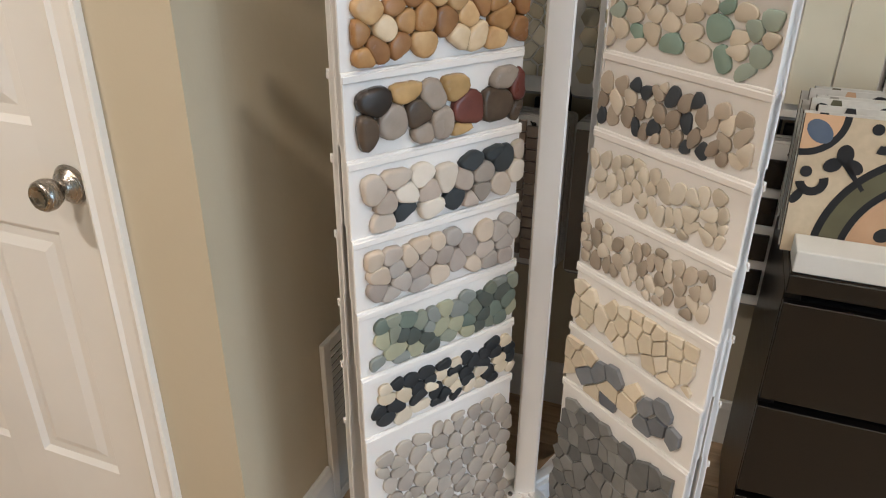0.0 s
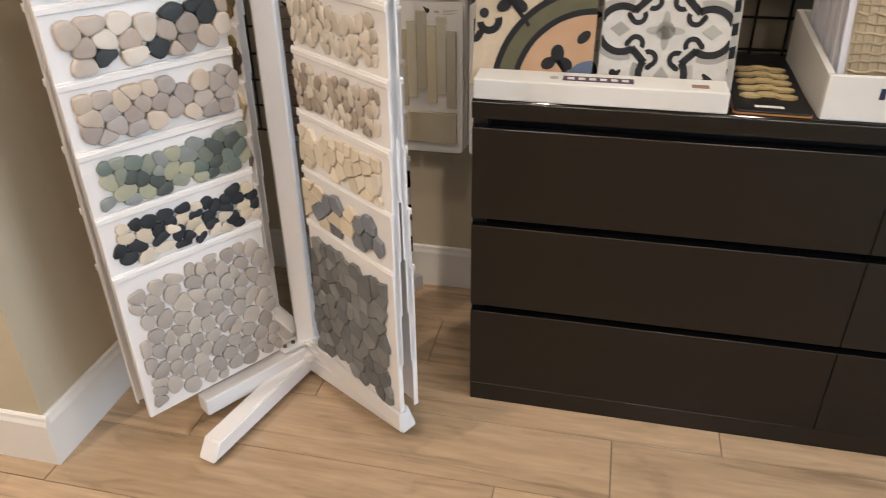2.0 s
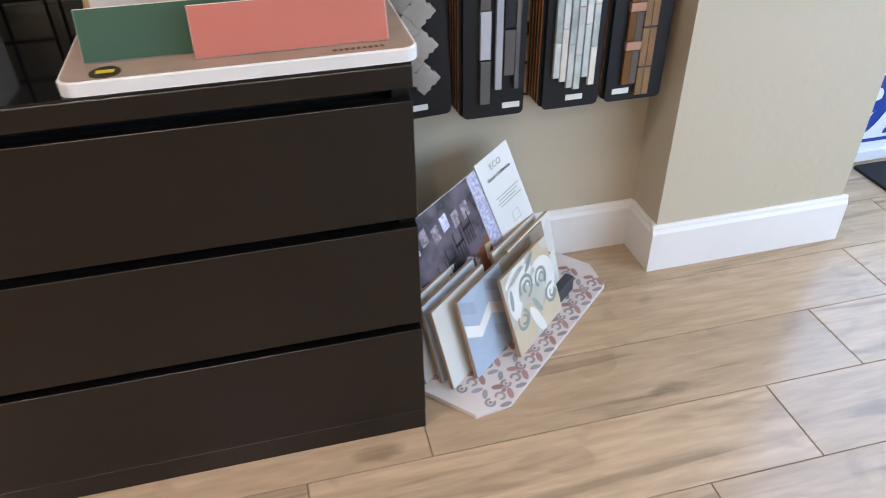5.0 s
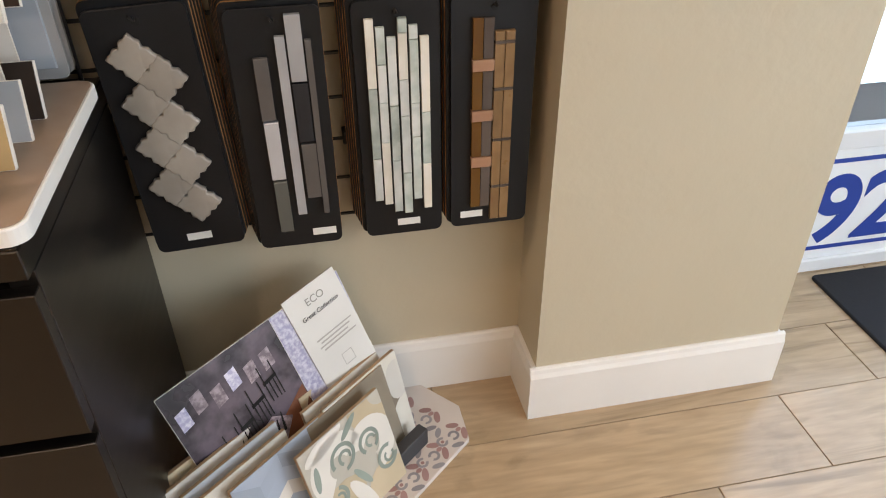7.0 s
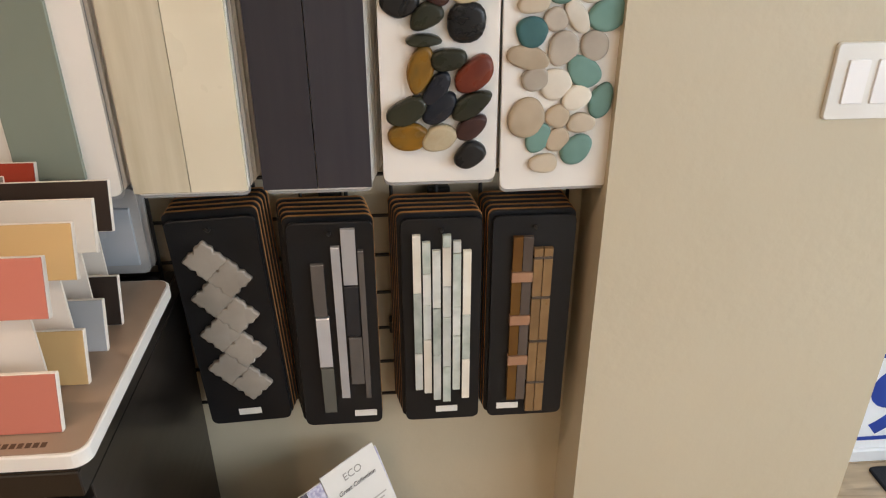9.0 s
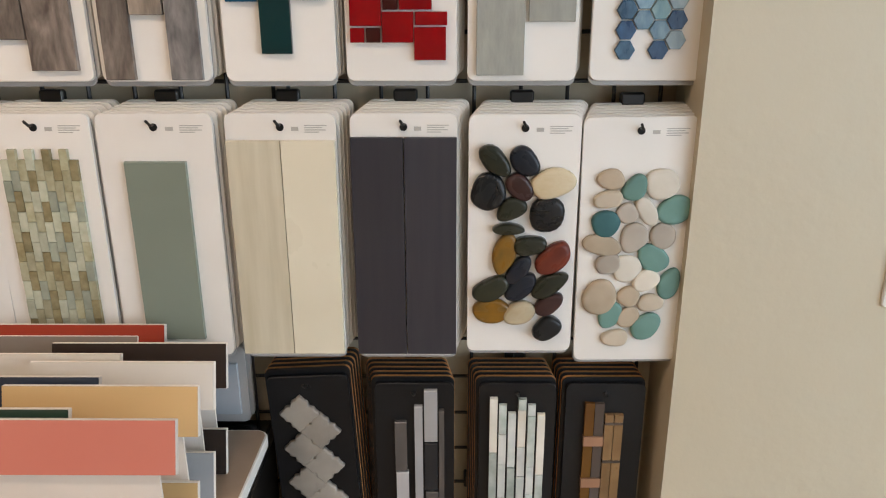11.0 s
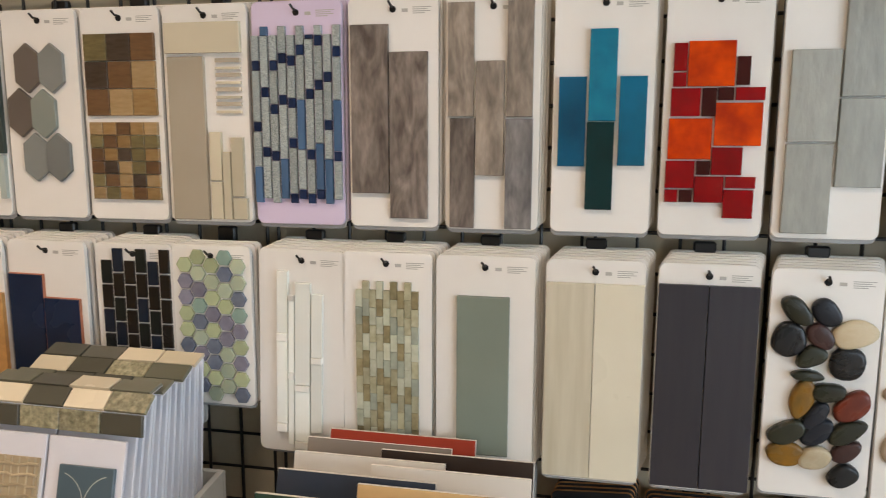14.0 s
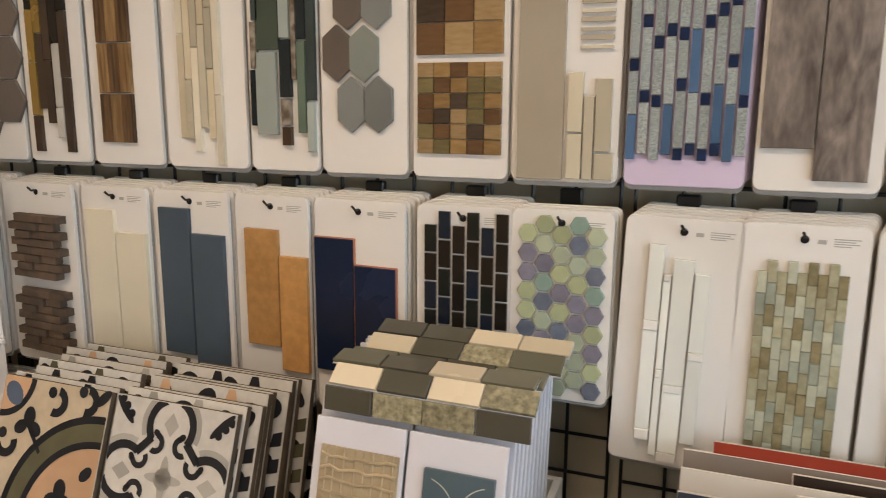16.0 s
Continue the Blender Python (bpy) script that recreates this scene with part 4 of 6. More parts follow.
for x in (0.0, 0.0165):
    for z0, z1 in ((0.014, 0.078), (0.083, 0.168), (0.173, 0.258), (0.263, 0.335), (0.34, 0.355)):
        put_tile(o, x, z0, 0.0155, z1 - z0, AMB[1], 0.009)
for z0 in (0.078, 0.168, 0.258, 0.335):
    put_tile(o, 0.0, z0, 0.032, 0.005, AMB[3], 0.0085)

# grey board hung low beside the slim ones
o = hanging(1.60, 1.745, 1.70, 0.80, 0.15, "grey acrylic sample board with a pale grey tile", GREY_SHEET, prints=False, behind=1)
put_tile(o, -0.055, 0.018, 0.11, 0.1, tone("pale_grey_tile", "a3aab0", "969da3", 0.25), 0.006)

# boards hung low behind the stand
LOWB = ((-0.50, -0.325), (-0.315, -0.14), (-0.13, 0.06), (0.07, 0.245))
o = hanging(*LOWB[0], 1.68, 0.49, 0.40, "white board with taupe braided relief tile")
for c in range(5):
    for k in range(12):
        put_tile(o, -0.075 + c * 0.03, 0.02 + k * 0.03 + (0.012 if c % 2 else 0), 0.028, 0.026, tone("braided_taupe", "9c8b7a", "85756a", 0.5), 0.01)
o = hanging(*LOWB[1], 1.68, 0.49, 0.40, "white board with one large taupe stone tile")
put_tile(o, -0.08, 0.01, 0.16, 0.37, tone("taupe_stone", "93887c", "857a6e", 0.45, scale=6), 0.01)
o = hanging(*LOWB[2], 1.68, 0.49, 0.40, "white board with stepped beige strips")
for c in range(6):
    put_tile(o, -0.08 + c * 0.026, 0.13 + 0.012 * ((c * 2) % 5), 0.025, 0.2, CRMS[c % 3], 0.008)
put_tile(o, -0.08, 0.03, 0.156, 0.085, CRMS[0], 0.008)
o = hanging(*LOWB[3], 1.68, 0.49, 0.40, "white board with large black square tiles")
for k in range(4):
    for c in range(2):
        put_tile(o, -0.072 + c * 0.075, 0.03 + k * 0.09, 0.068, 0.065, tone("black_square", "151312", "1e1b19", 0.2), 0.008)

# ---------- stone sample stand ----------
def pale(h):
    c = srgb(h)
    g = 0.3 * c[0] + 0.6 * c[1] + 0.1 * c[2]
    return tuple(min(0.8, (0.78 * v + 0.22 * g) * 1.1) for v in c)


def tint(name, pairs, rough=0.55, **k):
    pairs = [(pale(a), pale(b)) for a, b in pairs]
    return [tone(name + "_" + str(i), a, b, rough, scale=22, bump=0.12, bscale=90, rnd=0.1, **k) for i, (a, b) in enumerate(pairs)]


GOLD = tint("golden_pebble", (("b98a45", "8f5f24"), ("cfa86c", "a87a3a"), ("d9c4a0", "b89866"), ("a8763a", "7d4f20")), 0.25, coat=0.4)
MIXED = tint("polished_pebble", (("b39a70", "8d7650"), ("26211f", "3a322c"), ("7d4034", "5d2d26"), ("5a4a3a", "3c3128"), ("a89a8c", "8d8074"), ("c09a5a", "9a7838")), 0.25, coat=0.4)
GREYB = tint("beach_pebble", (("c2b5a6", "b0a394"), ("2c3338", "3a4247"), ("9a9086", "8a8178"), ("d6cdbf", "c6bcac"), ("b5a698", "a39486")))
GREYP = tint("grey_pebble", (("b7aba0", "a79b90"), ("a59a92", "958a82"), ("c6b6a2", "b8a792"), ("ada6a0", "9d968f")))
GREEN = tint("jade_pebble", (("737d70", "626c60"), ("8b9383", "7a8273"), ("515c58", "434d4a"), ("a5a78a", "94967a"), ("8a9390", "7a8380"), ("6a7b72", "5a6b62")), 0.35)
BANDW = tint("black_cream_pebble", (("d3c5aa", "c4b598"), ("d9cdb6", "c9bca4"), ("272c31", "343a40"), ("23282d", "2f353b")))
ASH = tint("ash_pebble", (("b0a89e", "a29a90"), ("a39b92", "958d84"), ("bab1a4", "aca396")))
AQUA = tint("aqua_sliver", (("8aa79a", "7a988b"), ("d3c9b6", "c5baa6"), ("a3b5a8", "94a69a"), ("c6bba6", "b8ad98")))
UMBER = tint("umber_sliver", (("a39584", "948676"), ("b5a896", "a69987"), ("d2c7b4", "c4b9a6"), ("353c44", "434a52"), ("9a8c7c", "8b7d6e")))
BONE = tint("bone_sliver", (("cfc6b4", "c2b9a7"), ("d6cebd", "c9c1b0"), ("c6bca9", "b9af9c")))
DUSK = tint("dusk_sliver", (("b8ab99", "aa9d8b"), ("d0c6b5", "c2b8a7"), ("a29584", "948776")))
IVORY = tint("ivory_flag", (("d9ccb2", "cdbfa4"), ("e0d5bf", "d4c9b2")))
SLATE = tint("slate_cream_flag", (("6d727a", "5e636b"), ("575d66", "4a5059"), ("d3c4a8", "c5b69a"), ("7a7f86", "6b7077"), ("d8cab0", "cabca0")))
DARKS = tint("grey_flag", (("777876", "686967"), ("6a6c6c", "5c5e5e"), ("858684", "767775")))

PX, PY = -0.283, 1.293
PANEL_H, PITCH, PANEL_Z = 0.362, 0.128, 0.148


def hung_panel(turn, x0, x1, k, label, cols, rows, mats, seed, lean_out=0.026, **kw):
    """Panel k from the bottom; only its uppermost strip, over the panel below it, carries stones that show."""
    o = thing("stone_sample_panel", label, "stone sample", pose(PX, PY, PANEL_Z + PITCH * k, 0, 0, turn), "stone sample panels on the stand")
    h, y = PANEL_H, -(lean_out - 0.0036 * k)
    part("tray", join(bm_box(x0, x1, y, y + 0.003, 0, h, 0.0008), bm_box(x0, x0 + 0.003, y + 0.003, y + 0.012, 0, h), bm_box(x1 - 0.003, x1, y + 0.003, y + 0.012, 0, h)), WHITEM, o)
    part("rolled_edge", bm_box(x0 - 0.002, x1 + 0.002, y - 0.004, y, h - 0.012, h, 0.0018), WHITEM, o)
    part("top_bead", bm_rod((x0 - 0.002, y + 0.001, h + 0.001), (x1 + 0.002, y + 0.001, h + 0.001), 0.0032, 8), WHITEM, o)
    if mats:
        z0, z1 = (0.012, h - 0.034) if k == 0 else (h - 0.116, h - 0.026)
        lo, hi = (0.022, 0.001) if x0 < 0 else (0.001, 0.028 if k < 5 else 0.014)
        stones(o, x0 + lo, x1 - hi, z0, z1, cols, rows, mats, seed, y=y, edge=0.008 if k == 0 else 0.004, **kw)
    return o


TL, TR = 57.5, -36.2
LX0, LX1, RX0, RX1 = -0.449, -0.113, 0.122, 0.434
for turn, xa, xb, k, label, cols, rows, mats, seed, kw in (
    (TL, LX0, LX1, 0, "white panel of matt ash-grey flat pebbles", 8, 11, ASH, 1, dict(high=0.006, dome=0.035, stretch=1.15, spin=0.35)),
    (TL, LX0, LX1, 1, "white panel of black and cream pebble slivers", 9, 5, BANDW, 2, dict(gap=-0.001, high=0.006, dome=0.04, stretch=0.75, spin=0.55)),
    (TL, LX0, LX1, 2, "white panel of glossy jade green pebbles", 10, 4, GREEN, 3, dict(gap=-0.0015, dome=0.08)),
    (TL, LX0, LX1, 3, "white panel of round grey and pink pebbles", 8, 3, GREYP, 4, dict(high=0.011)),
    (TL, LX0, LX1, 4, "white panel of large grey, black and white pebbles", 7, 3, GREYB, 5, dict(high=0.012)),
    (TL, LX0, LX1, 5, "white panel of polished mixed river pebbles", 7, 2, MIXED, 16, dict(high=0.014, dome=0.2)),
    (TL, LX0, LX1, 6, "white panel of polished golden pebbles", 8, 3, GOLD, 7, dict(high=0.013, dome=0.2)),
    (TL, LX0, LX1, 7, "white panel of golden brown pebbles", 8, 3, GOLD, 8, dict(high=0.013, dome=0.2)),
    (TR, RX0, RX1, 0, "white panel of dark grey interlocking stone flags", 9, 9, DARKS, 9, dict(smooth=0)),
    (TR, RX0, RX1, 1, "white panel of slate blue and cream stone flags", 7, 3, SLATE, 10, dict(gap=0.0016, smooth=0)),
    (TR, RX0, RX1, 2, "white panel of ivory stone flags", 9, 3, IVORY, 11, dict(gap=0.0016, smooth=0, stretch=1.3)),
    (TR, RX0, RX1, 3, "white panel of beige and dusk pebble slivers", 11, 4, DUSK, 12, dict(high=0.005, dome=0.025, stretch=1.7, spin=0.6)),
    (TR, RX0, RX1, 4, "white panel of bone-white pebble slivers", 10, 4, BONE, 13, dict(high=0.005, dome=0.025, stretch=1.6, spin=0.6)),
    (TR, RX0, RX1, 5, "white panel of umber, grey and black pebble slivers", 10, 4, UMBER, 14, dict(high=0.005, dome=0.025, stretch=1.8, spin=0.55)),
    (TR, RX0, RX1, 6, "white panel of aqua and cream pebble slivers", 8, 4, AQUA, 15, dict(high=0.005, dome=0.03, stretch=0.75, spin=0.6)),
    (TR, RX0, RX1, 7, "white panel of aqua pebble slivers", 8, 4, AQUA, 17, dict(high=0.005, dome=0.03, stretch=0.8, spin=0.6))):
    kw.setdefault("gap", 0.0004 if "smooth" in kw or kw.get("high") in (0.005, 0.006) else -0.001)
    hung_panel(turn, xa, xb, k, label, cols, rows, mats, seed, 0.05 if turn == TL else 0.026, **kw)
INKB = [tone("black_gloss_brick", "0e0d0d", "161414", 0.15, coat=0.3)]
FOG = [tone("fog_grey_tile", "8d8880", "7c7770", 0.4)]
# the wings on the far side of the post, and the backs of the near ones
for turn, x0, x1, mats in ((TL + 180, LX0, LX1, BROWNQ), (TR + 180, RX0, RX1, BROWNQ), (TL, 0.11, 0.36, CRMS), (TR, -0.43, -0.11, BROWNQ)):
    a, b = (-x1, -x0) if turn > 90 else (x0, x1)
    for k in range(0, 8):
        if abs(turn) > 90:
            hung_panel(turn, a, b, k, "white sample panel seen from behind", 3, 2, None, k)
        elif k == 0:
            o = hung_panel(turn, a, b, k, "white panel of staggered glossy black bricks", 3, 2, None, 60)
            for r in range(6):
                for c in range(3):
                    bx = a + 0.006 + c * 0.074 + (0.02 if r % 2 else 0)
                    part("brick", bm_box(bx, bx + 0.072, -0.033, -0.026, 0.03 + r * 0.05, 0.078 + r * 0.05, 0.0012), INKB[0], o)
        elif k in (1, 2):
            hung_panel(turn, a, b, k, "white panel of plain grey tiles" if k == 1 else "white panel of golden brown stone", 3, 2, FOG if k == 1 else GOLD, 60 + k, jit=0.01, gap=0.0007, smooth=0, high=0.006)
        else:
            hung_panel(turn, a, b, k, "white panel of small mosaic tiles", 7, 3, mats, 60 + k, jit=0.05, gap=0.0007, smooth=0, high=0.006)


def stand():
    o = thing("display_stand", "white metal four-wing display stand on a cross foot", "display stand", pose(PX, PY, 0))
    part("post", bm_box(-0.025, 0.025, -0.025, 0.025, 0.06, 1.72, 0.004), WHITEM, o, m=pose(0, 0, 0, 0, 0, 14))
    part("hub", bm_lathe([(0.048, 0.05), (0.05, 0.055), (0.05, 0.075), (0.03, 0.085), (0.03, 0.11)], 24), WHITEM, o)
    for dx, dy in ((-0.102, -0.388), (0.330, -0.190), (0.105, 0.35), (-0.34, 0.2)):
        ln, ang = math.hypot(dx, dy), math.degrees(math.atan2(dy, dx))
        bm = bm_box(0.02, ln, -0.024, 0.024, 0.016, 0.066)
        for v in bm.verts:
            if v.co.x > ln - 0.01 and v.co.z > 0.05:
                v.co.x -= 0.03
                v.co.z -= 0.006
        bmesh.ops.bevel(bm, geom=bm.edges[:], offset=0.004, segments=2, affect='EDGES')
        lg = part("leg", bm, WHITEM, o, m=pose(0, 0, 0, 0, 0, ang))
        part("foot", bm_cyl(0.012, 0.017, 14, None, pose(ln - 0.03, 0, 0.0085)), GAP, lg, "black rubber foot")
    for turn, s in ((TL, -1), (TR, 1), (TL, 1), (TR, -1)):
        lz = 0.05 if (turn, s) == (TL, -1) else 0.07
        part("wing_rail", bm_box(*sorted((0.026 * s, (0.315 if (turn, s) == (TL, -1) else 0.41) * s)), -0.03 if s < 0 else -0.012, 0.012, lz, lz + 0.045, 0.002), WHITEM, o, m=pose(0, 0, 0, 0, 0, turn))
        part("wing_rail", bm_box(*sorted((0.02 * s, 0.39 * s)), -0.007, 0.007, 1.45, 1.48, 0.002), WHITEM, o, m=pose(0, 0, 0, 0, 0, turn))
        fl = part("flange", bm_box(*sorted((0.02 * s, 0.085 * s)), -0.022, 0.022, 0.10, 0.106, 0.001), WHITEM, o, m=pose(0, 0, 0, 0, 0, turn))
        for bx in (0.045, 0.07):
            part("bolt", bm_cyl(0.0055, 0.005, 8, None, pose(bx * s, 0, 0.1085)), STEEL, fl)


stand()

# ---------- vent in the corner ----------
o = thing("return_air_grille", "white louvred return air grille low on the wall", "air grille", pose(CX, 0, 0))
for a, b, c, d in ((1.155, 1.185, 0.0, 0.48), (1.515, 1.545, 0.0, 0.48), (1.185, 1.515, 0.45, 0.48), (1.185, 1.515, 0.0, 0.03)):
    part("grille_frame", bm_box(0.001, 0.014, a, b, c, d, 0.002), TRIM, o)
for i in range(21):
    bm = bm_box(0.002, 0.012, 1.186, 1.514, 0.0, 0.002)
    bmesh.ops.rotate(bm, verts=bm.verts, cent=(0.007, 0, 0), matrix=Matrix.Rotation(0.6, 3, 'Y'))
    part("louvre", bm, TRIM, o, m=pose(0, 0, 0.04 + i * 0.0196))
part("backing", bm_box(0.0005, 0.0015, 1.186, 1.514, 0.031, 0.449), GAP, o)

# ---------- on the dresser ----------
TOP = DH + 0.004
CEM = tone("cement_cream", "c9b99f", "bbaa90", 0.6, scale=12, speck=0.05)
CEMW = tone("cement_white", "cfccc4", "c3c0b8", 0.6, scale=12, speck=0.05)
CEMK = tone("cement_black", "232428", "1c1d20", 0.6, scale=20, speck=0.1)
CEMO = tone("cement_olive", "5d5a44", "524f3b", 0.6, scale=20)
CEMB = tone("cement_blue", "5f6c80", "536073", 0.6, scale=20)
CEMP = tone("cement_peach", "cba684", "bd9876", 0.6, scale=15)
CEMG = tone("cement_grey", "a7a49c", "9a978f", 0.6, scale=15)
CEME = tone("cement_tile_body", "6b5e4e", "564a3d", 0.85, scale=30, bump=0.3)


def flat_ring(cx, cz, r0, r1, a0, a1, n=18):
    """A bent band's outline, counter-clockwise."""
    p = [(cx + r1 * math.cos(radians(a0 + (a1 - a0) * i / n)), cz + r1 * math.sin(radians(a0 + (a1 - a0) * i / n))) for i in range(n + 1)]
    return p + [(cx + r0 * math.cos(radians(a1 + (a0 - a1) * i / n)), cz + r0 * math.sin(radians(a1 + (a0 - a1) * i / n))) for i in range(n + 1)]


def bm_bands(outlines, y, t=0.0005):
    bm = bmesh.new()
    for o_ in outlines:
        n = len(o_)
        if n >= 38 and n % 2 == 0:
            h = n // 2
            f = [bm.verts.new((x, y - t, z)) for x, z in o_]
            for i in range(h - 1):
                bm.faces.new((f[i], f[i + 1], f[n - 2 - i], f[n - 1 - i]))
        else:
            bm.faces.new([bm.verts.new((x, y - t, z)) for x, z in o_])
    return bm


def disc(cx, cz, a, b=None, turn=0, n=16):
    b = b or a
    c, s = math.cos(radians(turn)), math.sin(radians(turn))
    return [(cx + a * math.cos(t) * c - b * math.sin(t) * s, cz + a * math.cos(t) * s + b * math.sin(t) * c) for t in [2 * math.pi * i / n for i in range(n)]]


def inlay(o, outlines, material, level, size=None):
    for shape in outlines:
        if size:
            shape = [(min(max(a, 0.001), size - 0.001), min(max(b, 0.001), size - 0.001)) for a, b in shape]
        part("inlay", bm_bands([shape], -0.0003 * level), material, o)


def cement_tile(kind, x, y, z, lean, label, s=0.247):
    o = thing("cement_tile", label, "cement tile", pose(x, y, z, -lean, 0, 0), "patterned cement tiles in the rack")
    base = {"arc": CEM, "scroll": CEMW}.get(kind, CEMW)
    part("tile_body", bm_prism([(0, 0), (s, 0), (s, s), (0, s)], 0.002, 0.014, 0.001), CEME, o)
    part("tile_face", bm_prism([(0, 0), (s, 0), (s, s), (0, s)], 0.0, 0.0019, 0.0008), base, o)
    if kind == "arc":
        inlay(o, [flat_ring(s, 0, 0.15, 0.205, 90, 180, 24)], CEMK, 1)
        inlay(o, [flat_ring(s, 0, 0.162, 0.192, 90, 180, 24)], CEMO, 2)
        inlay(o, [[(s, 0)] + [(s + 0.149 * math.cos(radians(a)), 0.149 * math.sin(radians(a))) for a in range(90, 181, 6)]], CEMP, 1)
        inlay(o, [[(s, 0)] + [(s + 0.06 * math.cos(radians(a)), 0.06 * math.sin(radians(a))) for a in range(90, 181, 6)]], CEMB, 2)
        inlay(o, [[(0, s)] + [(0.075 * math.cos(radians(a)), s + 0.075 * math.sin(radians(a))) for a in range(-90, 1, 6)]], CEMK, 1)
        inlay(o, [[(0, s)] + [(0.063 * math.cos(radians(a)), s + 0.063 * math.sin(radians(a))) for a in range(-90, 1, 6)]], CEMP, 2)
        inlay(o, [disc(0.028, s - 0.03, 0.025, 0.018, -40)], CEMB, 3)
        for cx, cz in ((0.075, 0.165), (0.175, 0.055)):
            inlay(o, [disc(cx, cz + 0.016, 0.014, 0.018), disc(cx - 0.017, cz - 0.004, 0.016, 0.012, 30), disc(cx + 0.017, cz - 0.004, 0.016, 0.012, -30), [(cx - 0.004, cz), (cx + 0.035, cz - 0.045), (cx + 0.04, cz - 0.04), (cx + 0.006, cz + 0.004)]], CEMK, 3)
        for cx, cz, a0 in ((0.03, 0.13, 190), (0.13, 0.215, 250), (0.2, 0.225, 260)):
            inlay(o, [flat_ring(cx, cz, 0.012, 0.027, a0, a0 + 190), disc(cx - 0.012, cz + 0.015, 0.01)], CEMK, 3)
        inlay(o, [disc(0.01, 0.10, 0.016, 0.008, 60), disc(0.235, 0.235, 0.02, 0.009, 45), disc(0.225, 0.105, 0.016, 0.01, 45), disc(0.12, 0.02, 0.016, 0.01, 45)], CEMK, 3)
    elif kind == "scroll":
        c = s / 2
        g, b = [], []
        for a in (0, 90, 180, 270):
            ca, sa = math.cos(radians(a)), math.sin(radians(a))

            def rot(x_, z_):
                return c + x_ * ca - z_ * sa, c + x_ * sa + z_ * ca
            ex, ez = rot(0, 0.085)
            for a0, a1 in ((-35, 72), (108, 215)):
                b.append(flat_ring(ex, ez, 0.037, 0.051, a + a0, a + a1, 20))
            for a0, a1 in ((-22, 70), (110, 202)):
                g.append(flat_ring(ex, ez, 0.0515, 0.061, a + a0, a + a1, 20))
            b.append([rot(0.03, 0.058), rot(0.058, 0.03), rot(0.068, 0.04), rot(0.04, 0.068)])
            for sg in (-1, 1):
                hx, hz = rot(sg * 0.027, 0.055)
                b.append(flat_ring(hx, hz, 0.0085, 0.0185, a + (95 if sg > 0 else -120), a + (300 if sg > 0 else 85)))
                b.append(disc(*rot(sg * 0.026, 0.071), 0.0075, 0.0055, a + sg * 30))
            g.append([rot(0, 0.068), rot(0.015, 0.088), rot(0, 0.108), rot(-0.015, 0.088)])
            b.append(disc(*rot(0.1, 0.1), 0.03, 0.007, a + 45))
            for u in (0.09, 0.102, 0.113):
                b.append(disc(*rot(u + 0.005, u - 0.005), 0.007))
        inlay(o, g, CEMG, 1, s)
        inlay(o, b, CEMK, 2, s)
        inlay(o, [disc(c, c, 0.038, 0.009), disc(c, c, 0.009, 0.038), disc(c, c, 0.018)], CEMG, 3)
    elif kind == "dark":
        rg = random.Random(int(x * 1000 + y * 10000))
        tones = rg.sample((CEMK, CEMG, CEMB, CEMP, CEMO, CEMK), 3)
        inlay(o, [flat_ring(s / 2, s / 2, 0.055, 0.095, 0, 359, 30)], tones[0], 1)
        for cx, cz in ((0.03, 0.03), (s - 0.03, 0.03), (0.03, s - 0.03), (s - 0.03, s - 0.03), (s - 0.03, s / 2), (s / 2, s - 0.026)):
            inlay(o, [disc(cx, cz, rg.uniform(0.018, 0.027), rg.uniform(0.011, 0.02), rg.choice((-45, 0, 45)))], CEMK, 2)
        inlay(o, [[(s - 0.024, z0), (s - 0.002, z0 + 0.006), (s - 0.002, z0 + 0.03), (s - 0.02, z0 + 0.024)] for z0 in (0.06, 0.105, 0.15)], tones[1], 3)
        inlay(o, [[(a0, s - 0.03), (a0 + 0.03, s - 0.03), (a0 + 0.022, s - 0.002), (a0 + 0.008, s - 0.002)] for a0 in (rg.uniform(0.01, 0.08), rg.uniform(0.12, 0.2))], tones[2], 3)
    return o


cement_tile("arc", 0.143, 1.338, TOP + 0.006, 20, "cream cement tile with olive arcs and dark flowers")
cement_tile("scroll", 0.402, 1.342, TOP + 0.006, 20, "white cement tile with black scrolled cross ornament")
for i in range(8):
    cement_tile("dark", 0.141 + 0.012 * ((i * 5) % 3), 1.358 + 0.0235 * i, TOP + 0.006 + 0.006 * ((i * 7) % 3), 20 - i * 0.8 + 0.8 * (i % 2), "cement tile with dark and cream pattern, behind another")
    cement_tile("dark", 0.404 + 0.007 * ((i * 2) % 3) + 0.0035 * i, 1.362 + 0.0235 * i, TOP + 0.006 + 0.006 * ((i * 5 + 1) % 3), 20 - i * 0.8 + 0.8 * ((i + 1) % 2), "cement tile with dark and cream pattern, behind another")

PURP = tone("purple_print", "4a3a55", "403048", 0.5)
o = thing("tile_tray", "long white sample tray with a purple printed strip", "sample tray", pose(0.162, 1.262, TOP))
part("front_bar", bm_box(0, 0.488, 0, 0.078, 0.0005, 0.042, 0.003, 2), LABELW, o)
part("base_plate", bm_box(0.004, 0.484, 0.078, 0.4, 0.0005, 0.005, 0.001), LABELW, o)
part("printed_strip", bm_box(0.175, 0.312, 0.022, 0.052, 0.042, 0.0425), PURP, o)
for i in range(6):
    part("printed_mark", bm_box(0.184 + i * 0.021, 0.197 + i * 0.021, 0.03, 0.044, 0.0425, 0.0428), LABELW, o)
part("printed_ring", bm_cyl(0.009, 0.0005, 18, None, pose(0.157, 0.037, 0.0423)), PRINT, o)
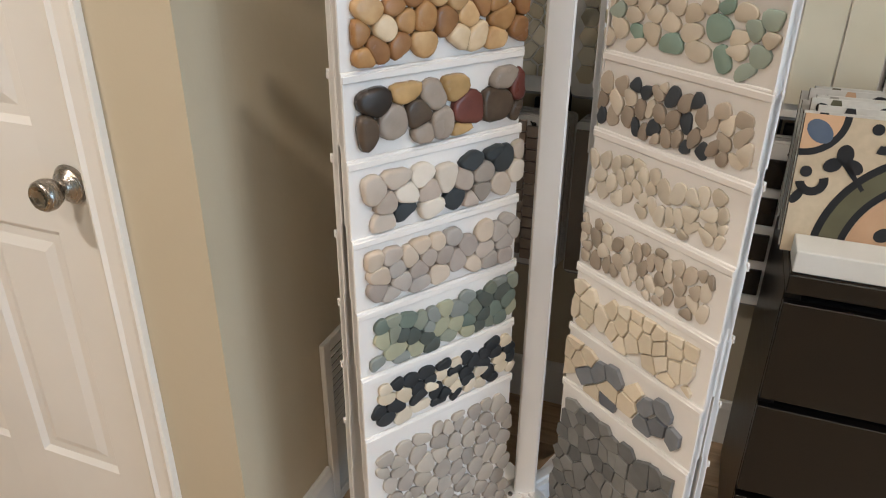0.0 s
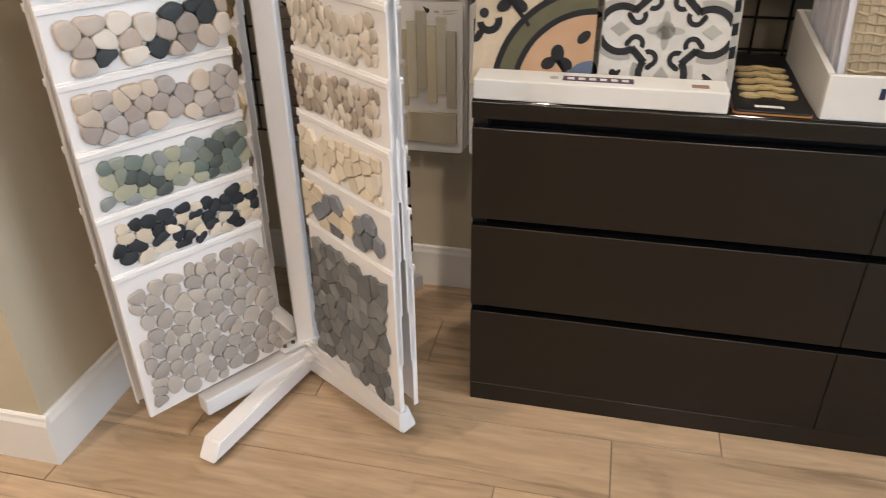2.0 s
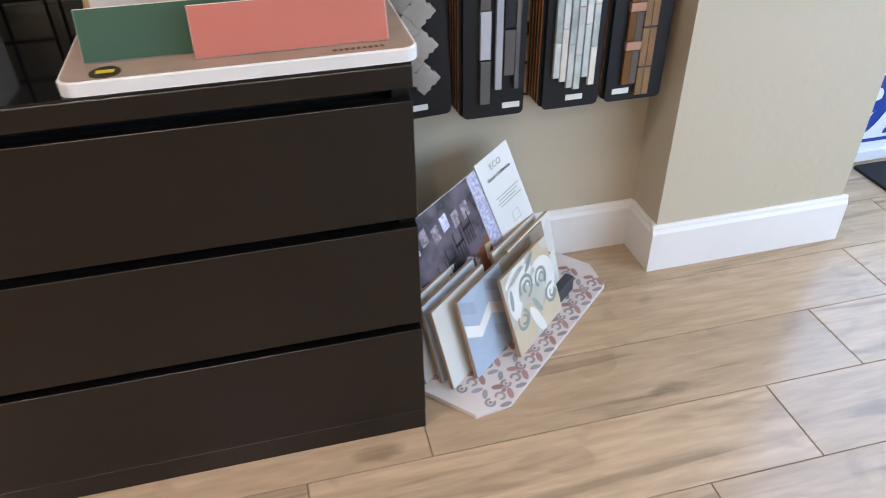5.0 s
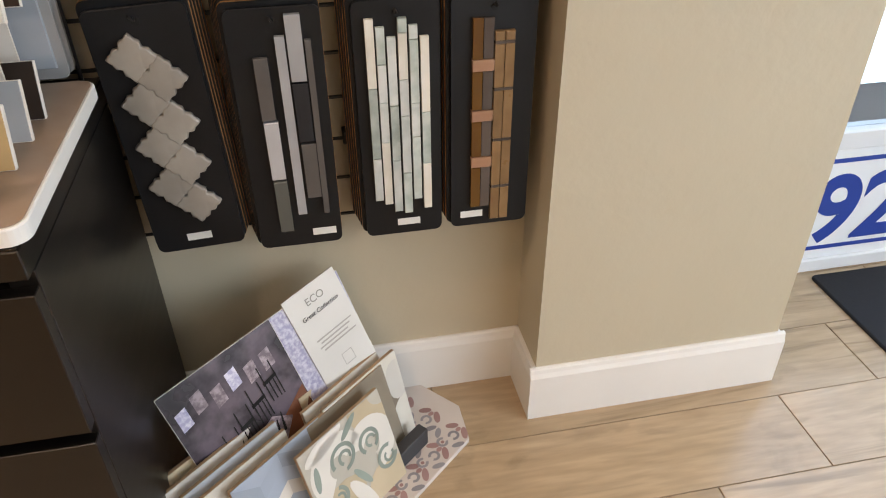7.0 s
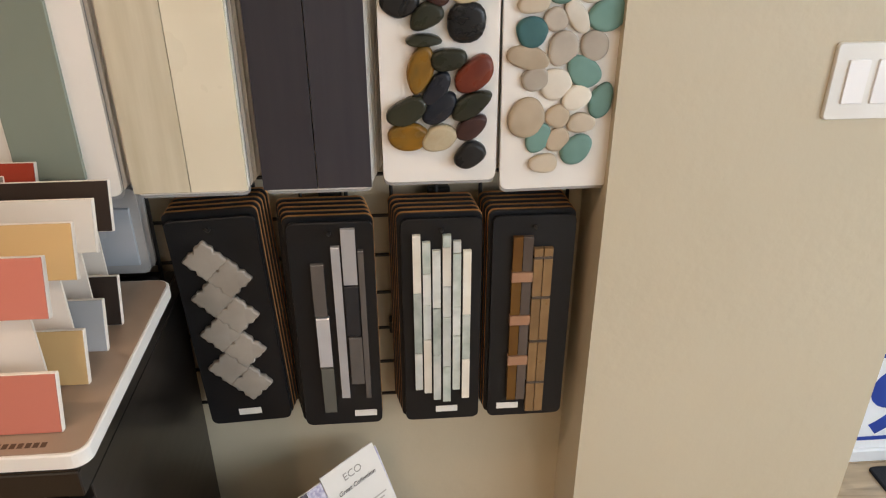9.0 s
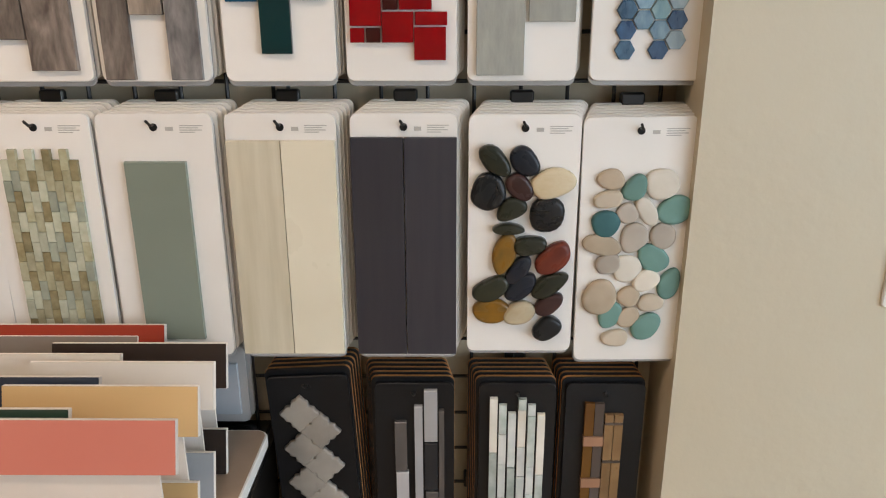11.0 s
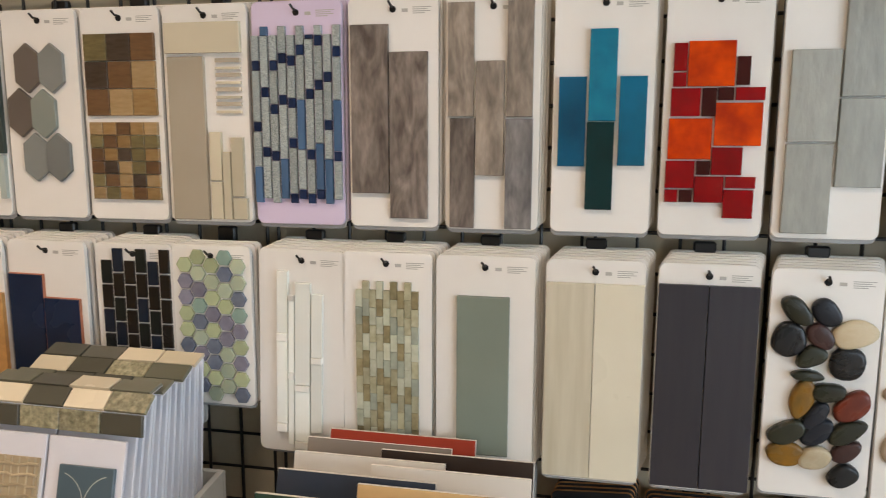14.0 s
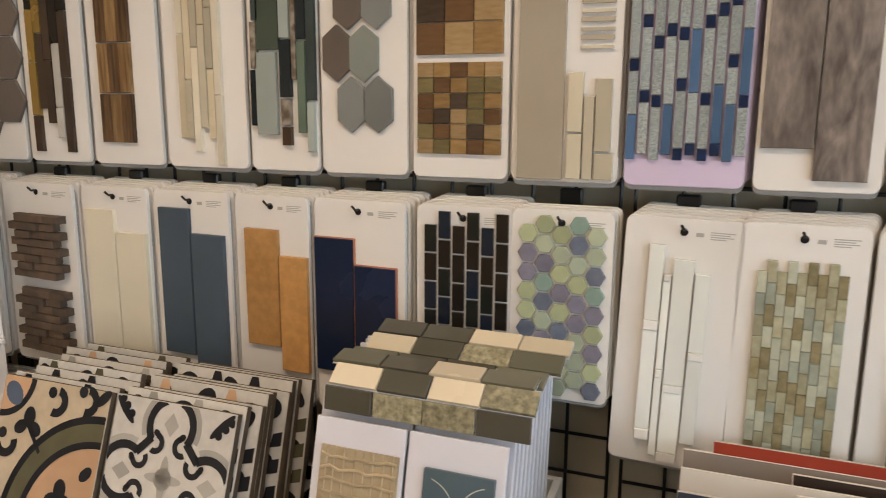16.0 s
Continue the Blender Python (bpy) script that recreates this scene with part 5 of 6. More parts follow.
part("printed_label", bm_box(0.42, 0.452, 0.02, 0.04, 0.042, 0.0425), tone("brown_print", "9a7a68", "8a6a58", 0.6), o)

# black board lying down with a gold mosaic
GOLDM = tone("gold_mosaic", "cdba8c", "bda978", 0.3, scale=40)
o = thing("sample_board", "black sample board with cream gold mosaic, lying on the dresser", "sample board", pose(0.732, 1.27, TOP + 0.0005, -90, 0, -2))
part("board", bm_prism(round_rect(-0.07, 0.07, 0, 0.40, 0.01), -0.008, 0, 0.001), BLACKB, o)
part("raw_back", bm_prism(round_rect(-0.0706, 0.0706, -0.0006, 0.4, 0.01), -0.004, -0.0004), MDF, o)
for i in range(5):
    for j in range(3):
        poly = [(0.021 * math.cos(radians(60 * k)), 0.012 * math.sin(radians(60 * k))) for k in range(6)]
        part("mosaic_piece", bm_prism(poly, -0.014, -0.008, 0.001), GOLDM, o, m=pose(-0.033 + j * 0.033, 0, 0.085 + i * 0.046 + (0.012 if j % 2 else 0)))
part("paper_label", bm_box(-0.03, 0.022, -0.0088, -0.008, 0.022, 0.034), LABELW, o)

# white box with sample cards
BX0, BX1, BY0, BY1 = 0.812, 1.137, 1.268, 1.64
o = thing("sample_box", "open white sample box with a printed front on the dresser", "sample box", pose(BX0, BY0, TOP))
W = BX1 - BX0
part("front_panel", bm_box(0, W, 0, 0.012, 0.0005, 0.084, 0.0015), LABELW, o)
part("back_panel", bm_box(0, W, 0.36, 0.372, 0.0005, 0.12, 0.0015), LABELW, o)
for x in (0, W - 0.012):
    bm = bm_box(x, x + 0.012, 0.0125, 0.3595, 0.0005, 0.12)
    for v in bm.verts:
        if v.co.z > 0.1 and v.co.y < 0.1:
            v.co.z = 0.084
    part("side_panel", bm, LABELW, o)
part("bottom_panel", bm_box(0.0125, W - 0.0125, 0.0125, 0.3595, 0.0005, 0.008), LABELW, o)
LOGO = tone("navy_print", "2c3350", "252b45", 0.5)
for i in range(7):
    part("printed_mark", bm_box(0.09 + i * 0.0165, 0.1 + i * 0.0165 + 0.003 * (i % 3), -0.0006, 0, 0.044, 0.064), LOGO, o)
part("printed_square", bm_box(0.215, 0.236, -0.0006, 0, 0.044, 0.066), tone("blue_print", "33417c", "2c3970", 0.5), o)
part("printed_line", bm_box(0.13, 0.236, -0.0006, 0, 0.03, 0.034), PRINT, o)
CARD = mat("white_card", "d6d7dd", "cccdd5", rough=0.5, rnd=0.02)
TEXT = tone("woven_relief", "b5a588", "9c8c70", 0.5, scale=30, bump=0.4)
BLUC = tone("slate_blue_tile", "54666f", "4a5b64", 0.2, coat=0.4)


def card(x, y, z, lean, w=0.15, h=0.305, label="white sample card standing in the box", group="sample cards in the white box"):
    o = thing("sample_card", label, "sample card", pose(x, y, z, -lean, 0, 0), group)
    part("card", bm_box(0, w, 0, 0.006, 0, h, 0.001), CARD, o)
    return o


o = card(0.833, 1.292, TOP + 0.009, 15, 0.14, 0.293, label="white sample card with a woven beige relief tile")
part("tile_body", bm_box(0.014, 0.134, -0.004, 0, 0.02, 0.255), TEXT, o)
rg = random.Random(5)
for j in range(14):
    z0 = 0.024 + j * 0.0168
    cu = [(0.016 + 0.0145 * i, z0 + rg.uniform(-0.003, 0.003)) for i in range(9)]
    part("relief_rib", join(*[bm_rod((a[0], -0.005, a[1]), (b[0], -0.005, b[1]), 0.0024, 6) for a, b in zip(cu, cu[1:])]), TEXT, o)
for i in range(8):
    part("relief_rib", bm_rod((0.02 + i * 0.0155, -0.004, 0.021), (0.02 + i * 0.0155 + rg.uniform(-0.004, 0.004), -0.004, 0.254), 0.002, 6), TEXT, o)
o = card(0.978, 1.292, TOP + 0.009, 15, 0.14, 0.293, label="white sample card with a slate blue tile and fine arcs")
part("tile", bm_box(0.028, 0.128, -0.007, 0, 0.02, 0.25, 0.001), BLUC, o)
inlay(o, [flat_ring(0.028, 0.19, 0.048, 0.0495, 0, 75), flat_ring(0.128, 0.19, 0.048, 0.0495, 105, 180), flat_ring(0.028, 0.1, 0.048, 0.0495, 0, 75), flat_ring(0.128, 0.1, 0.048, 0.0495, 105, 180)], tone("pale_line", "b9bfb8", "a8aea8", 0.4), 1)
for c in o.children:
    if c.name.startswith("inlay"):
        c.matrix_basis = pose(0, -0.0074, 0)
for i in range(14):
    y, lean = 1.318 + 0.0185 * i, 14 - 0.6 * i
    end = y + 0.31 * math.sin(radians(lean))
    crest = min(1.160, 1.108 + 1.1 * max(0.0, min(0.026, end - 1.385)) + 0.24 * max(0.0, end - 1.411)) - 0.008
    for x in (0.828, 0.977):
        card(x + 0.002 * ((i * 7) % 3), y, TOP + 0.009, lean, 0.145, (crest - TOP - 0.009) / math.cos(radians(lean)))
MOS = [tone("mosaic_olive", "57554a", "4a483d", 0.15, coat=0.4), tone("mosaic_cream", "d8ccb2", "cfc2a6", 0.3), tone("mosaic_crackle", "77735a", "a09a80", 0.16, scale=90, coat=0.6, speck=0.3, bump=0.7, bscale=120), tone("mosaic_moss", "706f60", "62614f", 0.15, coat=0.4)]
for x0, y, z, rows in ((0.842, 1.376, 1.092, ((8, "oggo", 0.0), (50, "cocg", 0.004), (80, "mocm", -0.006))),
                       (0.846, 1.436, 1.142, ((72, "moom", -0.004), (62, "cogm", 0.012), (70, "oocc", 0.016)))):
    o = thing("mosaic_sheet", "olive, gold and cream glass mosaic sheet draped over the cards", "mosaic sheet", pose(x0, y, z, 0, 0, -1), "mosaic sheets on the box")
    dy = dz = 0.0
    for r, (lean, row_tones, off) in enumerate(rows):
        frame_m = pose(off, dy, dz, -lean, 0, 0)
        part("backing", bm_box(0, 0.304, 0.0, 0.002, 0, 0.036), CARD, o, m=frame_m)
        for c, ch in enumerate(row_tones):
            m = MOS[{"o": 0, "c": 1, "g": 2, "m": 3}[ch]]
            part("tile", tile_mesh(0.0745, 0.0345, 0.006, m, 0.0012), m, o, m=frame_m @ pose(c * 0.0765, 0.001 * ((r + c) % 2), 0.0008))
        dy, dz = dy + 0.036 * math.sin(radians(lean)), dz + 0.036 * math.cos(radians(lean))

# taupe board with standing colour tiles
o = thing("colour_sample_board", "white-edged taupe board with standing rows of glazed colour tiles", "sample display", pose(1.295, 1.262, TOP))
part("base", bm_prism(round_rect(0, 0.492, 0, 0.392, 0.022, 6), 0, 0.02, 0.002), LABELW, o, m=Matrix(((1, 0, 0, 0), (0, 0, 1, 0), (0, -1, 0, 0.0205), (0, 0, 0, 1))))
part("top_veneer", bm_prism(round_rect(0.004, 0.488, 0.004, 0.388, 0.019, 6), 0, 0.001), TAUPE, o, m=Matrix(((1, 0, 0, 0), (0, 0, 1, 0), (0, -1, 0, 0.0217), (0, 0, 0, 1))))
part("round_sticker", bm_cyl(0.021, 0.0006, 24, None, pose(0.062, 0.025, 0.0222)), tone("dark_sticker", "2d2a1c", "3a3624", 0.4), o)
part("sticker_mark", bm_box(0.05, 0.074, 0.02, 0.032, 0.0226, 0.0229), tone("yellow_print", "c9b22a", "b8a222", 0.5), o)
for i in range(9):
    part("printed_mark", bm_box(0.37 + i * 0.0085, 0.376 + i * 0.0085, 0.014, 0.022, 0.0218, 0.0221), tone("brown_ink", "5d4838", "523e30", 0.6), o)
GZ = {n: tone("glaze_" + n, a, b, 0.12, coat=0.7, scale=4) for n, a, b in (("pink", "cf8070", "c87868"), ("tan", "c9a878", "c2a070"), ("grey", "a3a6a8", "9a9da0"), ("brown", "3a302b", "322925"), ("white", "dfd9cf", "d8d2c7"), ("green", "46604e", "3f5847"), ("navy", "39414e", "323a46"), ("stone", "978d82", "8e847a"), ("red", "9a3c2c", "8f3526"), ("moss", "2f4438", "293c31"), ("aqua", "7f959c", "768c93"))}
TBODY = tone("tile_biscuit", "ddd5cb", "d2cac0", 0.7)


def colour_tile(x, y, z, m, h=0.072, w=0.275):
    t = part("tile", bm_box(0, w, 0.002, 0.01, 0, h, 0.0008), TBODY, o, m=pose(x, y, z, -17, 0, 0))
    part("glaze", bm_box(0.001, w - 0.001, 0, 0.0019, 0.001, h - 0.001), GZ[m], t)


for i, (lr, ur, ll, ul) in enumerate((("pink", "pink", "green", "moss"), ("tan", "tan", "tan", "navy"), ("grey", "white", "aqua", "white"), ("brown", "brown", "navy", "stone"))):
    y = 0.036 + (0.0, 0.088, 0.16, 0.224)[i]
    for x, a, b, dy, dz in ((0.18, lr, ur, 0.0, 0.0), (0.03, ll, ul, 0.026, 0.0)):
        part("riser", bm_box(x + 0.02, x + 0.25, y + dy + 0.05, y + dy + 0.054, 0.0225, 0.15), TBODY, o)
        colour_tile(x, y + dy, 0.0225, a)
        colour_tile(x, y + dy + 0.042, 0.15 + dz, b)
colour_tile(0.072, 0.337, 0.166, "red")
part("riser", bm_box(0.1, 0.33, 0.352, 0.356, 0.0225, 0.16), TBODY, o)

# ---------- sample rack on the floor ----------
PAT = [tone("pattern_white", "dcd3cc", "d0c7c0", 0.45), tone("pattern_wine", "a98784", "9a7874", 0.45), tone("pattern_grey", "9a979b", "8c898e", 0.45)]
RU = math.degrees(math.atan2(0.667, 0.745))
o = thing("patterned_base", "octagonal patterned tile base board lying on the floor", "base board", pose(1.962, 1.268, 0.0005, 0, 0, RU))
flatm = Matrix(((1, 0, 0, 0), (0, 0, 1, 0), (0, -1, 0, 0.012), (0, 0, 0, 1)))
outline = [(0, 0), (0.48, 0), (0.54, 0.07), (0.54, 0.24), (0.48, 0.3), (-0.02, 0.3), (-0.075, 0.24), (-0.07, 0.045)]
part("board", bm_prism(outline, 0, 0.0115, 0.001), PAT[0], o, m=flatm)
bands, marks = [], []
for i in range(9):
    for j in range(4):
        cx, cz = -0.01 + i * 0.066, 0.034 + j * 0.072
        if -0.04 < cx < 0.51:
            bands += [flat_ring(cx - 0.014, cz + 0.004, 0.0065, 0.0125, 30, 330), flat_ring(cx + 0.014, cz - 0.004, 0.0065, 0.0125, 210, 510), disc(cx, cz + 0.026, 0.014, 0.006, 30), disc(cx, cz - 0.026, 0.014, 0.006, -30)]
        if cx + 0.04 < 0.5:
            marks += [disc(cx + 0.033, cz - 0.018, 0.016, 0.007, 45), disc(cx + 0.033, cz + 0.014, 0.014, 0.007, -45), disc(cx + 0.033, cz - 0.002, 0.007, 0.005), disc(cx - 0.014, cz + 0.004, 0.004)]
for shape in bands:
    part("printed_scroll", bm_bands([shape], -0.0002), PAT[2], o, m=flatm)
for shape in marks:
    part("printed_flower", bm_bands([shape], -0.0002), PAT[1], o, m=flatm)


BISC = tone("tan_biscuit", "b59a7b", "a2876a", 0.8, scale=30)


def floor_tile(u, v, lean, label, face, kind="", s=0.2, h=None, z=0.0135):
    m = pose(1.962, 1.268, 0, 0, 0, RU) @ pose(u, v, z, -lean, 0, 0)
    h = h or s
    o = thing("tile_sample", label, "tile sample", m, "sample tiles on the floor rack")
    part("tile_body", bm_prism([(0, 0), (s, 0), (s, h), (0, h)], 0.0015, 0.009, 0.0006), BISC, o)
    part("tile_face", bm_prism([(0, 0), (s, 0), (s, h), (0, h)], 0, 0.0014, 0.0006), face, o)
    if kind == "chevron":
        for j in range(3):
            zc = 0.05 + j * 0.06
            inlay(o, [[(0, zc), (s / 4, zc - 0.03), (s / 4, zc), (0, zc + 0.03)], [(s / 4, zc - 0.03), (s / 2, zc), (s / 2, zc + 0.03), (s / 4, zc)], [(s / 2, zc), (3 * s / 4, zc - 0.03), (3 * s / 4, zc), (s / 2, zc + 0.03)], [(3 * s / 4, zc - 0.03), (s, zc), (s, zc + 0.03), (3 * s / 4, zc)]], CHEV[j % 2], 1, s)
    if kind == "scroll":
        inlay(o, [disc(0.04, 0.045, 0.075, 0.05, 25), disc(0.17, 0.02, 0.06, 0.045, -20), flat_ring(0.205, 0.205, 0.03, 0.085, 170, 290)], SAND2, 1, s)
        inlay(o, [flat_ring(0.07, 0.13, 0.022, 0.066, 20, 230), flat_ring(0.15, 0.115, 0.02, 0.06, -80, 160), disc(0.1, 0.04, 0.014, 0.05, 25), disc(0.055, 0.19, 0.05, 0.016, 15)], CHEV[1], 2, s)
        for cx, cz, r, a0 in ((0.083, 0.14, 0.03, -90), (0.147, 0.128, 0.026, -60), (0.175, 0.07, 0.026, 60), (0.045, 0.075, 0.026, 140)):
            inlay(o, [flat_ring(cx, cz, r - 0.008, r, a0, a0 + 290), flat_ring(cx + 0.004, cz - 0.002, r * 0.3, r * 0.52, a0 + 60, a0 + 330)], SAGEP, 3, s)
        inlay(o, [disc(0.115, 0.185, 0.028, 0.007, 35), disc(0.02, 0.14, 0.026, 0.007, 80), disc(0.11, 0.075, 0.03, 0.007, -60)], SAGEP, 3, s)
    if kind == "wave":
        inlay(o, [flat_ring(0.0, 0.16, 0.05, 0.11, -80, 10), flat_ring(0.2, 0.05, 0.05, 0.1, 100, 190), disc(0.11, 0.12, 0.05, 0.02, 40)], TAUP2, 1, s)
        inlay(o, [disc(0.03, 0.185, 0.04, 0.03), disc(0.185, 0.14, 0.03, 0.045)], CHEV[1], 2, s)
    return o


CHEV = [tone("chevron_blue", "a3aebb", "98a3b0", 0.5), tone("chevron_white", "ddd9d0", "d2cec5", 0.5)]
SAND2 = tone("sand_print", "c9b99c", "bdad90", 0.5)
SAGEP = tone("sage_print", "939f95", "88948a", 0.5)
TAUP2 = tone("taupe_print", "8f8474", "847969", 0.5)
IVO = tone("ivory_face", "dcd8cc", "d0ccc0", 0.5)
GREIGE = tone("greige_face", "bdb8ab", "b0ab9e", 0.5)
PALEB = tone("pale_blue_face", "b9c0c6", "aeb5bb", 0.5)
floor_tile(0.02, 0.095, 16, "tile sample with blue and white chevrons", CHEV[0], "chevron")
floor_tile(0.13, 0.048, 18, "grey-beige tile sample with white and sand scrolls", GREIGE, "scroll", 0.205)
for i in range(4):
    floor_tile(-0.035 + 0.012 * (i % 2) - 0.01 * i, 0.122 + i * 0.03, 16 - i, "plain pale tile sample leaning behind another", (IVO, PALEB, CHEV[1], SAND2)[i])
    if i < 3:
        floor_tile(0.19 + 0.02 * i, 0.09 + i * 0.034, 17 - i, "taupe and ivory wave tile sample", (TAUP2, IVO, SAND2)[i], "", 0.2)
floor_tile(0.235, 0.105, 14, "ivory tile sample with taupe waves", IVO, "wave", 0.2)
o = solid("rack_block", bm_box(0.235, 0.42, 0.06, 0.085, 0.0125, 0.055, 0.002), tone("dark_grey_plastic", "4a4b4e", "424346", 0.6), "dark grey rack bar holding tiles upright", "rack bar", m=pose(1.962, 1.268, 0, 0, 0, RU))

# leaflets behind the tiles
PHOTO = [tone("photo_dark", "6a5f68", "2d282d", 0.25, scale=18, contrast=1.8), tone("photo_floor", "8a5a44", "7a4d3a", 0.25, scale=6), tone("photo_rug", "a89aa0", "6d6068", 0.25, scale=90, contrast=2), tone("photo_pattern", "a8a6c4", "d3d2e0", 0.25, scale=110, contrast=2.5)]


def leaflet(label, m, w, h):
    o = thing("leaflet", label, "leaflet", m, "leaflets leaning by the rack")
    part("sheet", bm_box(0, w, 0, 0.003, 0, h), LABELW, o)
    return o


lm = pose(1.868, 1.432, 0.043, -20, 0, 33) @ pose(0, 0, 0, 0, -8, 0)
o = leaflet("dark photo board of a dining room, leaning against the wall", lm, 0.39, 0.31)
part("photo", bm_box(0.0008, 0.23, -0.0006, -0.0002, 0.0008, 0.309), PHOTO[0], o)
inlay(o, [[(0.05, 0.002), (0.228, 0.002), (0.228, 0.165), (0.13, 0.11)]], PHOTO[1], 3)
rug = [(0.004, 0.004), (0.075, 0.004), (0.185, 0.125), (0.15, 0.15), (0.07, 0.12), (0.004, 0.05)]
inlay(o, [rug], PHOTO[2], 4)
for i in range(11):
    u = 0.012 + i * 0.0145
    inlay(o, [[(u, 0.012 + 0.62 * u), (u + 0.006, 0.012 + 0.62 * u), (u + 0.03 * (1 - i / 16), 0.05 + 0.62 * u), (u + 0.024 * (1 - i / 16), 0.05 + 0.62 * u)]], GAP, 5, 0.3)
rg = random.Random(8)
for i in range(5):
    x, z = 0.02 + 0.036 * i, 0.085 + 0.022 * i
    inlay(o, [[(x, z + 0.035), (x + 0.03, z + 0.04), (x + 0.03, z + 0.047), (x, z + 0.042)]] + [[(x + d, z), (x + d + 0.0025, z), (x + d + 0.0025, z + 0.075 * k), (x + d, z + 0.075 * k)] for d, k in ((0.002, 1.0), (0.011, 0.5), (0.02, 0.5), (0.027, 1.0))], GAP, 6)
for i in range(6):
    x, z = 0.012 + 0.034 * i, 0.232 + rg.uniform(-0.006, 0.01)
    inlay(o, [[(x, z), (x + 0.022, z + 0.004), (x + 0.022, z + 0.04), (x, z + 0.036)]], PHOTO[2] if i % 3 else PHOTO[3], 3)
part("photo_border", bm_box(0.231, 0.389, -0.0006, -0.0002, 0.0008, 0.309), PHOTO[3], o)
lm = lm @ pose(0.268, -0.0045, 0.085, 0, -1.5, 0)
o = leaflet("white printed collection card leaning on the photo board", lm, 0.122, 0.235)


def lettering(text, size, material, parent, m, name="lettering", bold=0.0, shear=0.0):
    cu = bpy.data.curves.new(name, "FONT")
    cu.body, cu.size, cu.extrude, cu.align_x = text, size, 0.0003, "CENTER"
    cu.offset, cu.shear = bold, shear
    tmp = new("tmp", cu)
    me = bpy.data.meshes.new_from_object(tmp.evaluated_get(bpy.context.evaluated_depsgraph_get()))
    bpy.data.objects.remove(tmp)
    me.materials.clear()
    me.materials.append(material)
    return part(name, me, material, parent, m=m)


INK = tone("dark_ink", "4a4a4c", "3e3e40", 0.6)
lettering("Great Collection", 0.0125, INK, o, pose(0.062, -0.0008, 0.177, 90, 0, 0), shear=0.25)
lettering("ECO", 0.021, tone("pale_ink", "a5a49c", "98978f", 0.6), o, pose(0.062, -0.0008, 0.2, 90, 0, 0))
for i in range(4):
    part("printed_line", bm_box(0.025 + 0.006 * (i % 2), 0.11 - 0.008 * (i % 3), -0.0006, -0.0001, 0.128 - i * 0.008, 0.131 - i * 0.008), PRINT, o)
part("printed_square", join(*[bm_box(a, b, -0.0006, -0.0001, c, d) for a, b, c, d in ((0.055, 0.08, 0.05, 0.051), (0.055, 0.08, 0.074, 0.075), (0.055, 0.056, 0.05, 0.075), (0.079, 0.08, 0.05, 0.075))]), PRINT, o)

# ---------- switch, front door ----------
o = thing("light_switch", "white double rocker light switch plate on the wall", "light switch", pose(2.785, JY, 1.053))
part("plate", bm_prism(round_rect(0, 0.165, 0, 0.114, 0.006), -0.006, 0, 0.002), LABELW, o)
for i in range(3):
    part("rocker", bm_prism(round_rect(0.021 + i * 0.045, 0.054 + i * 0.045, 0.024, 0.09, 0.002), -0.009, -0.006, 0.0015), WHITEM, o)

FRAME = mat("white_door_frame", "e6e8ea", "dde0e2", rough=0.35, rnd=0)
o = thing("door_2", "white glazed shop front with a numbered sign panel", "shop front", kind="structure")
for a, b, c, d in ((JE + 0.016, 3.1, 0.0, 2.4), (4.0, 4.08, 0.0, 2.4), (5.1, 5.2, 0.0, 2.4), (3.1, 4.0, 2.32, 2.4), (4.08, 5.1, 2.32, 2.4), (3.1, 4.0, 0.0, 0.04), (4.08, 5.1, 0.0, 0.04), (3.1, 4.0, 0.37, 0.42), (4.08, 5.1, 0.37, 0.42)):
    part("frame_bar", bm_box(a, b, 1.975, 2.03, c, d, 0.003), FRAME, o)
for a, b in ((3.1, 4.0), (4.08, 5.1)):
    g = part("pane", bm_box(a, b, 2.0, 2.006, 0.42, 2.32), GLASS, o)
    g.visible_shadow = False
sg = part("sign_panel", bm_box(3.1, 4.0, 1.985, 2.0, 0.04, 0.37), SIGNW, o)
lettering("92", 0.275, BLUE, sg, pose(3.448, 1.9843, 0.1, 90, 0, 0), bold=0.007)
for z in (0.068, 0.33):
    part("blue_rule", bm_box(3.11, 3.99, 1.984, 1.985, z, z + 0.012), BLUE, sg)
sg = part("sign_panel", bm_box(4.08, 5.1, 1.985, 2.0, 0.04, 0.37), SIGNW, o)
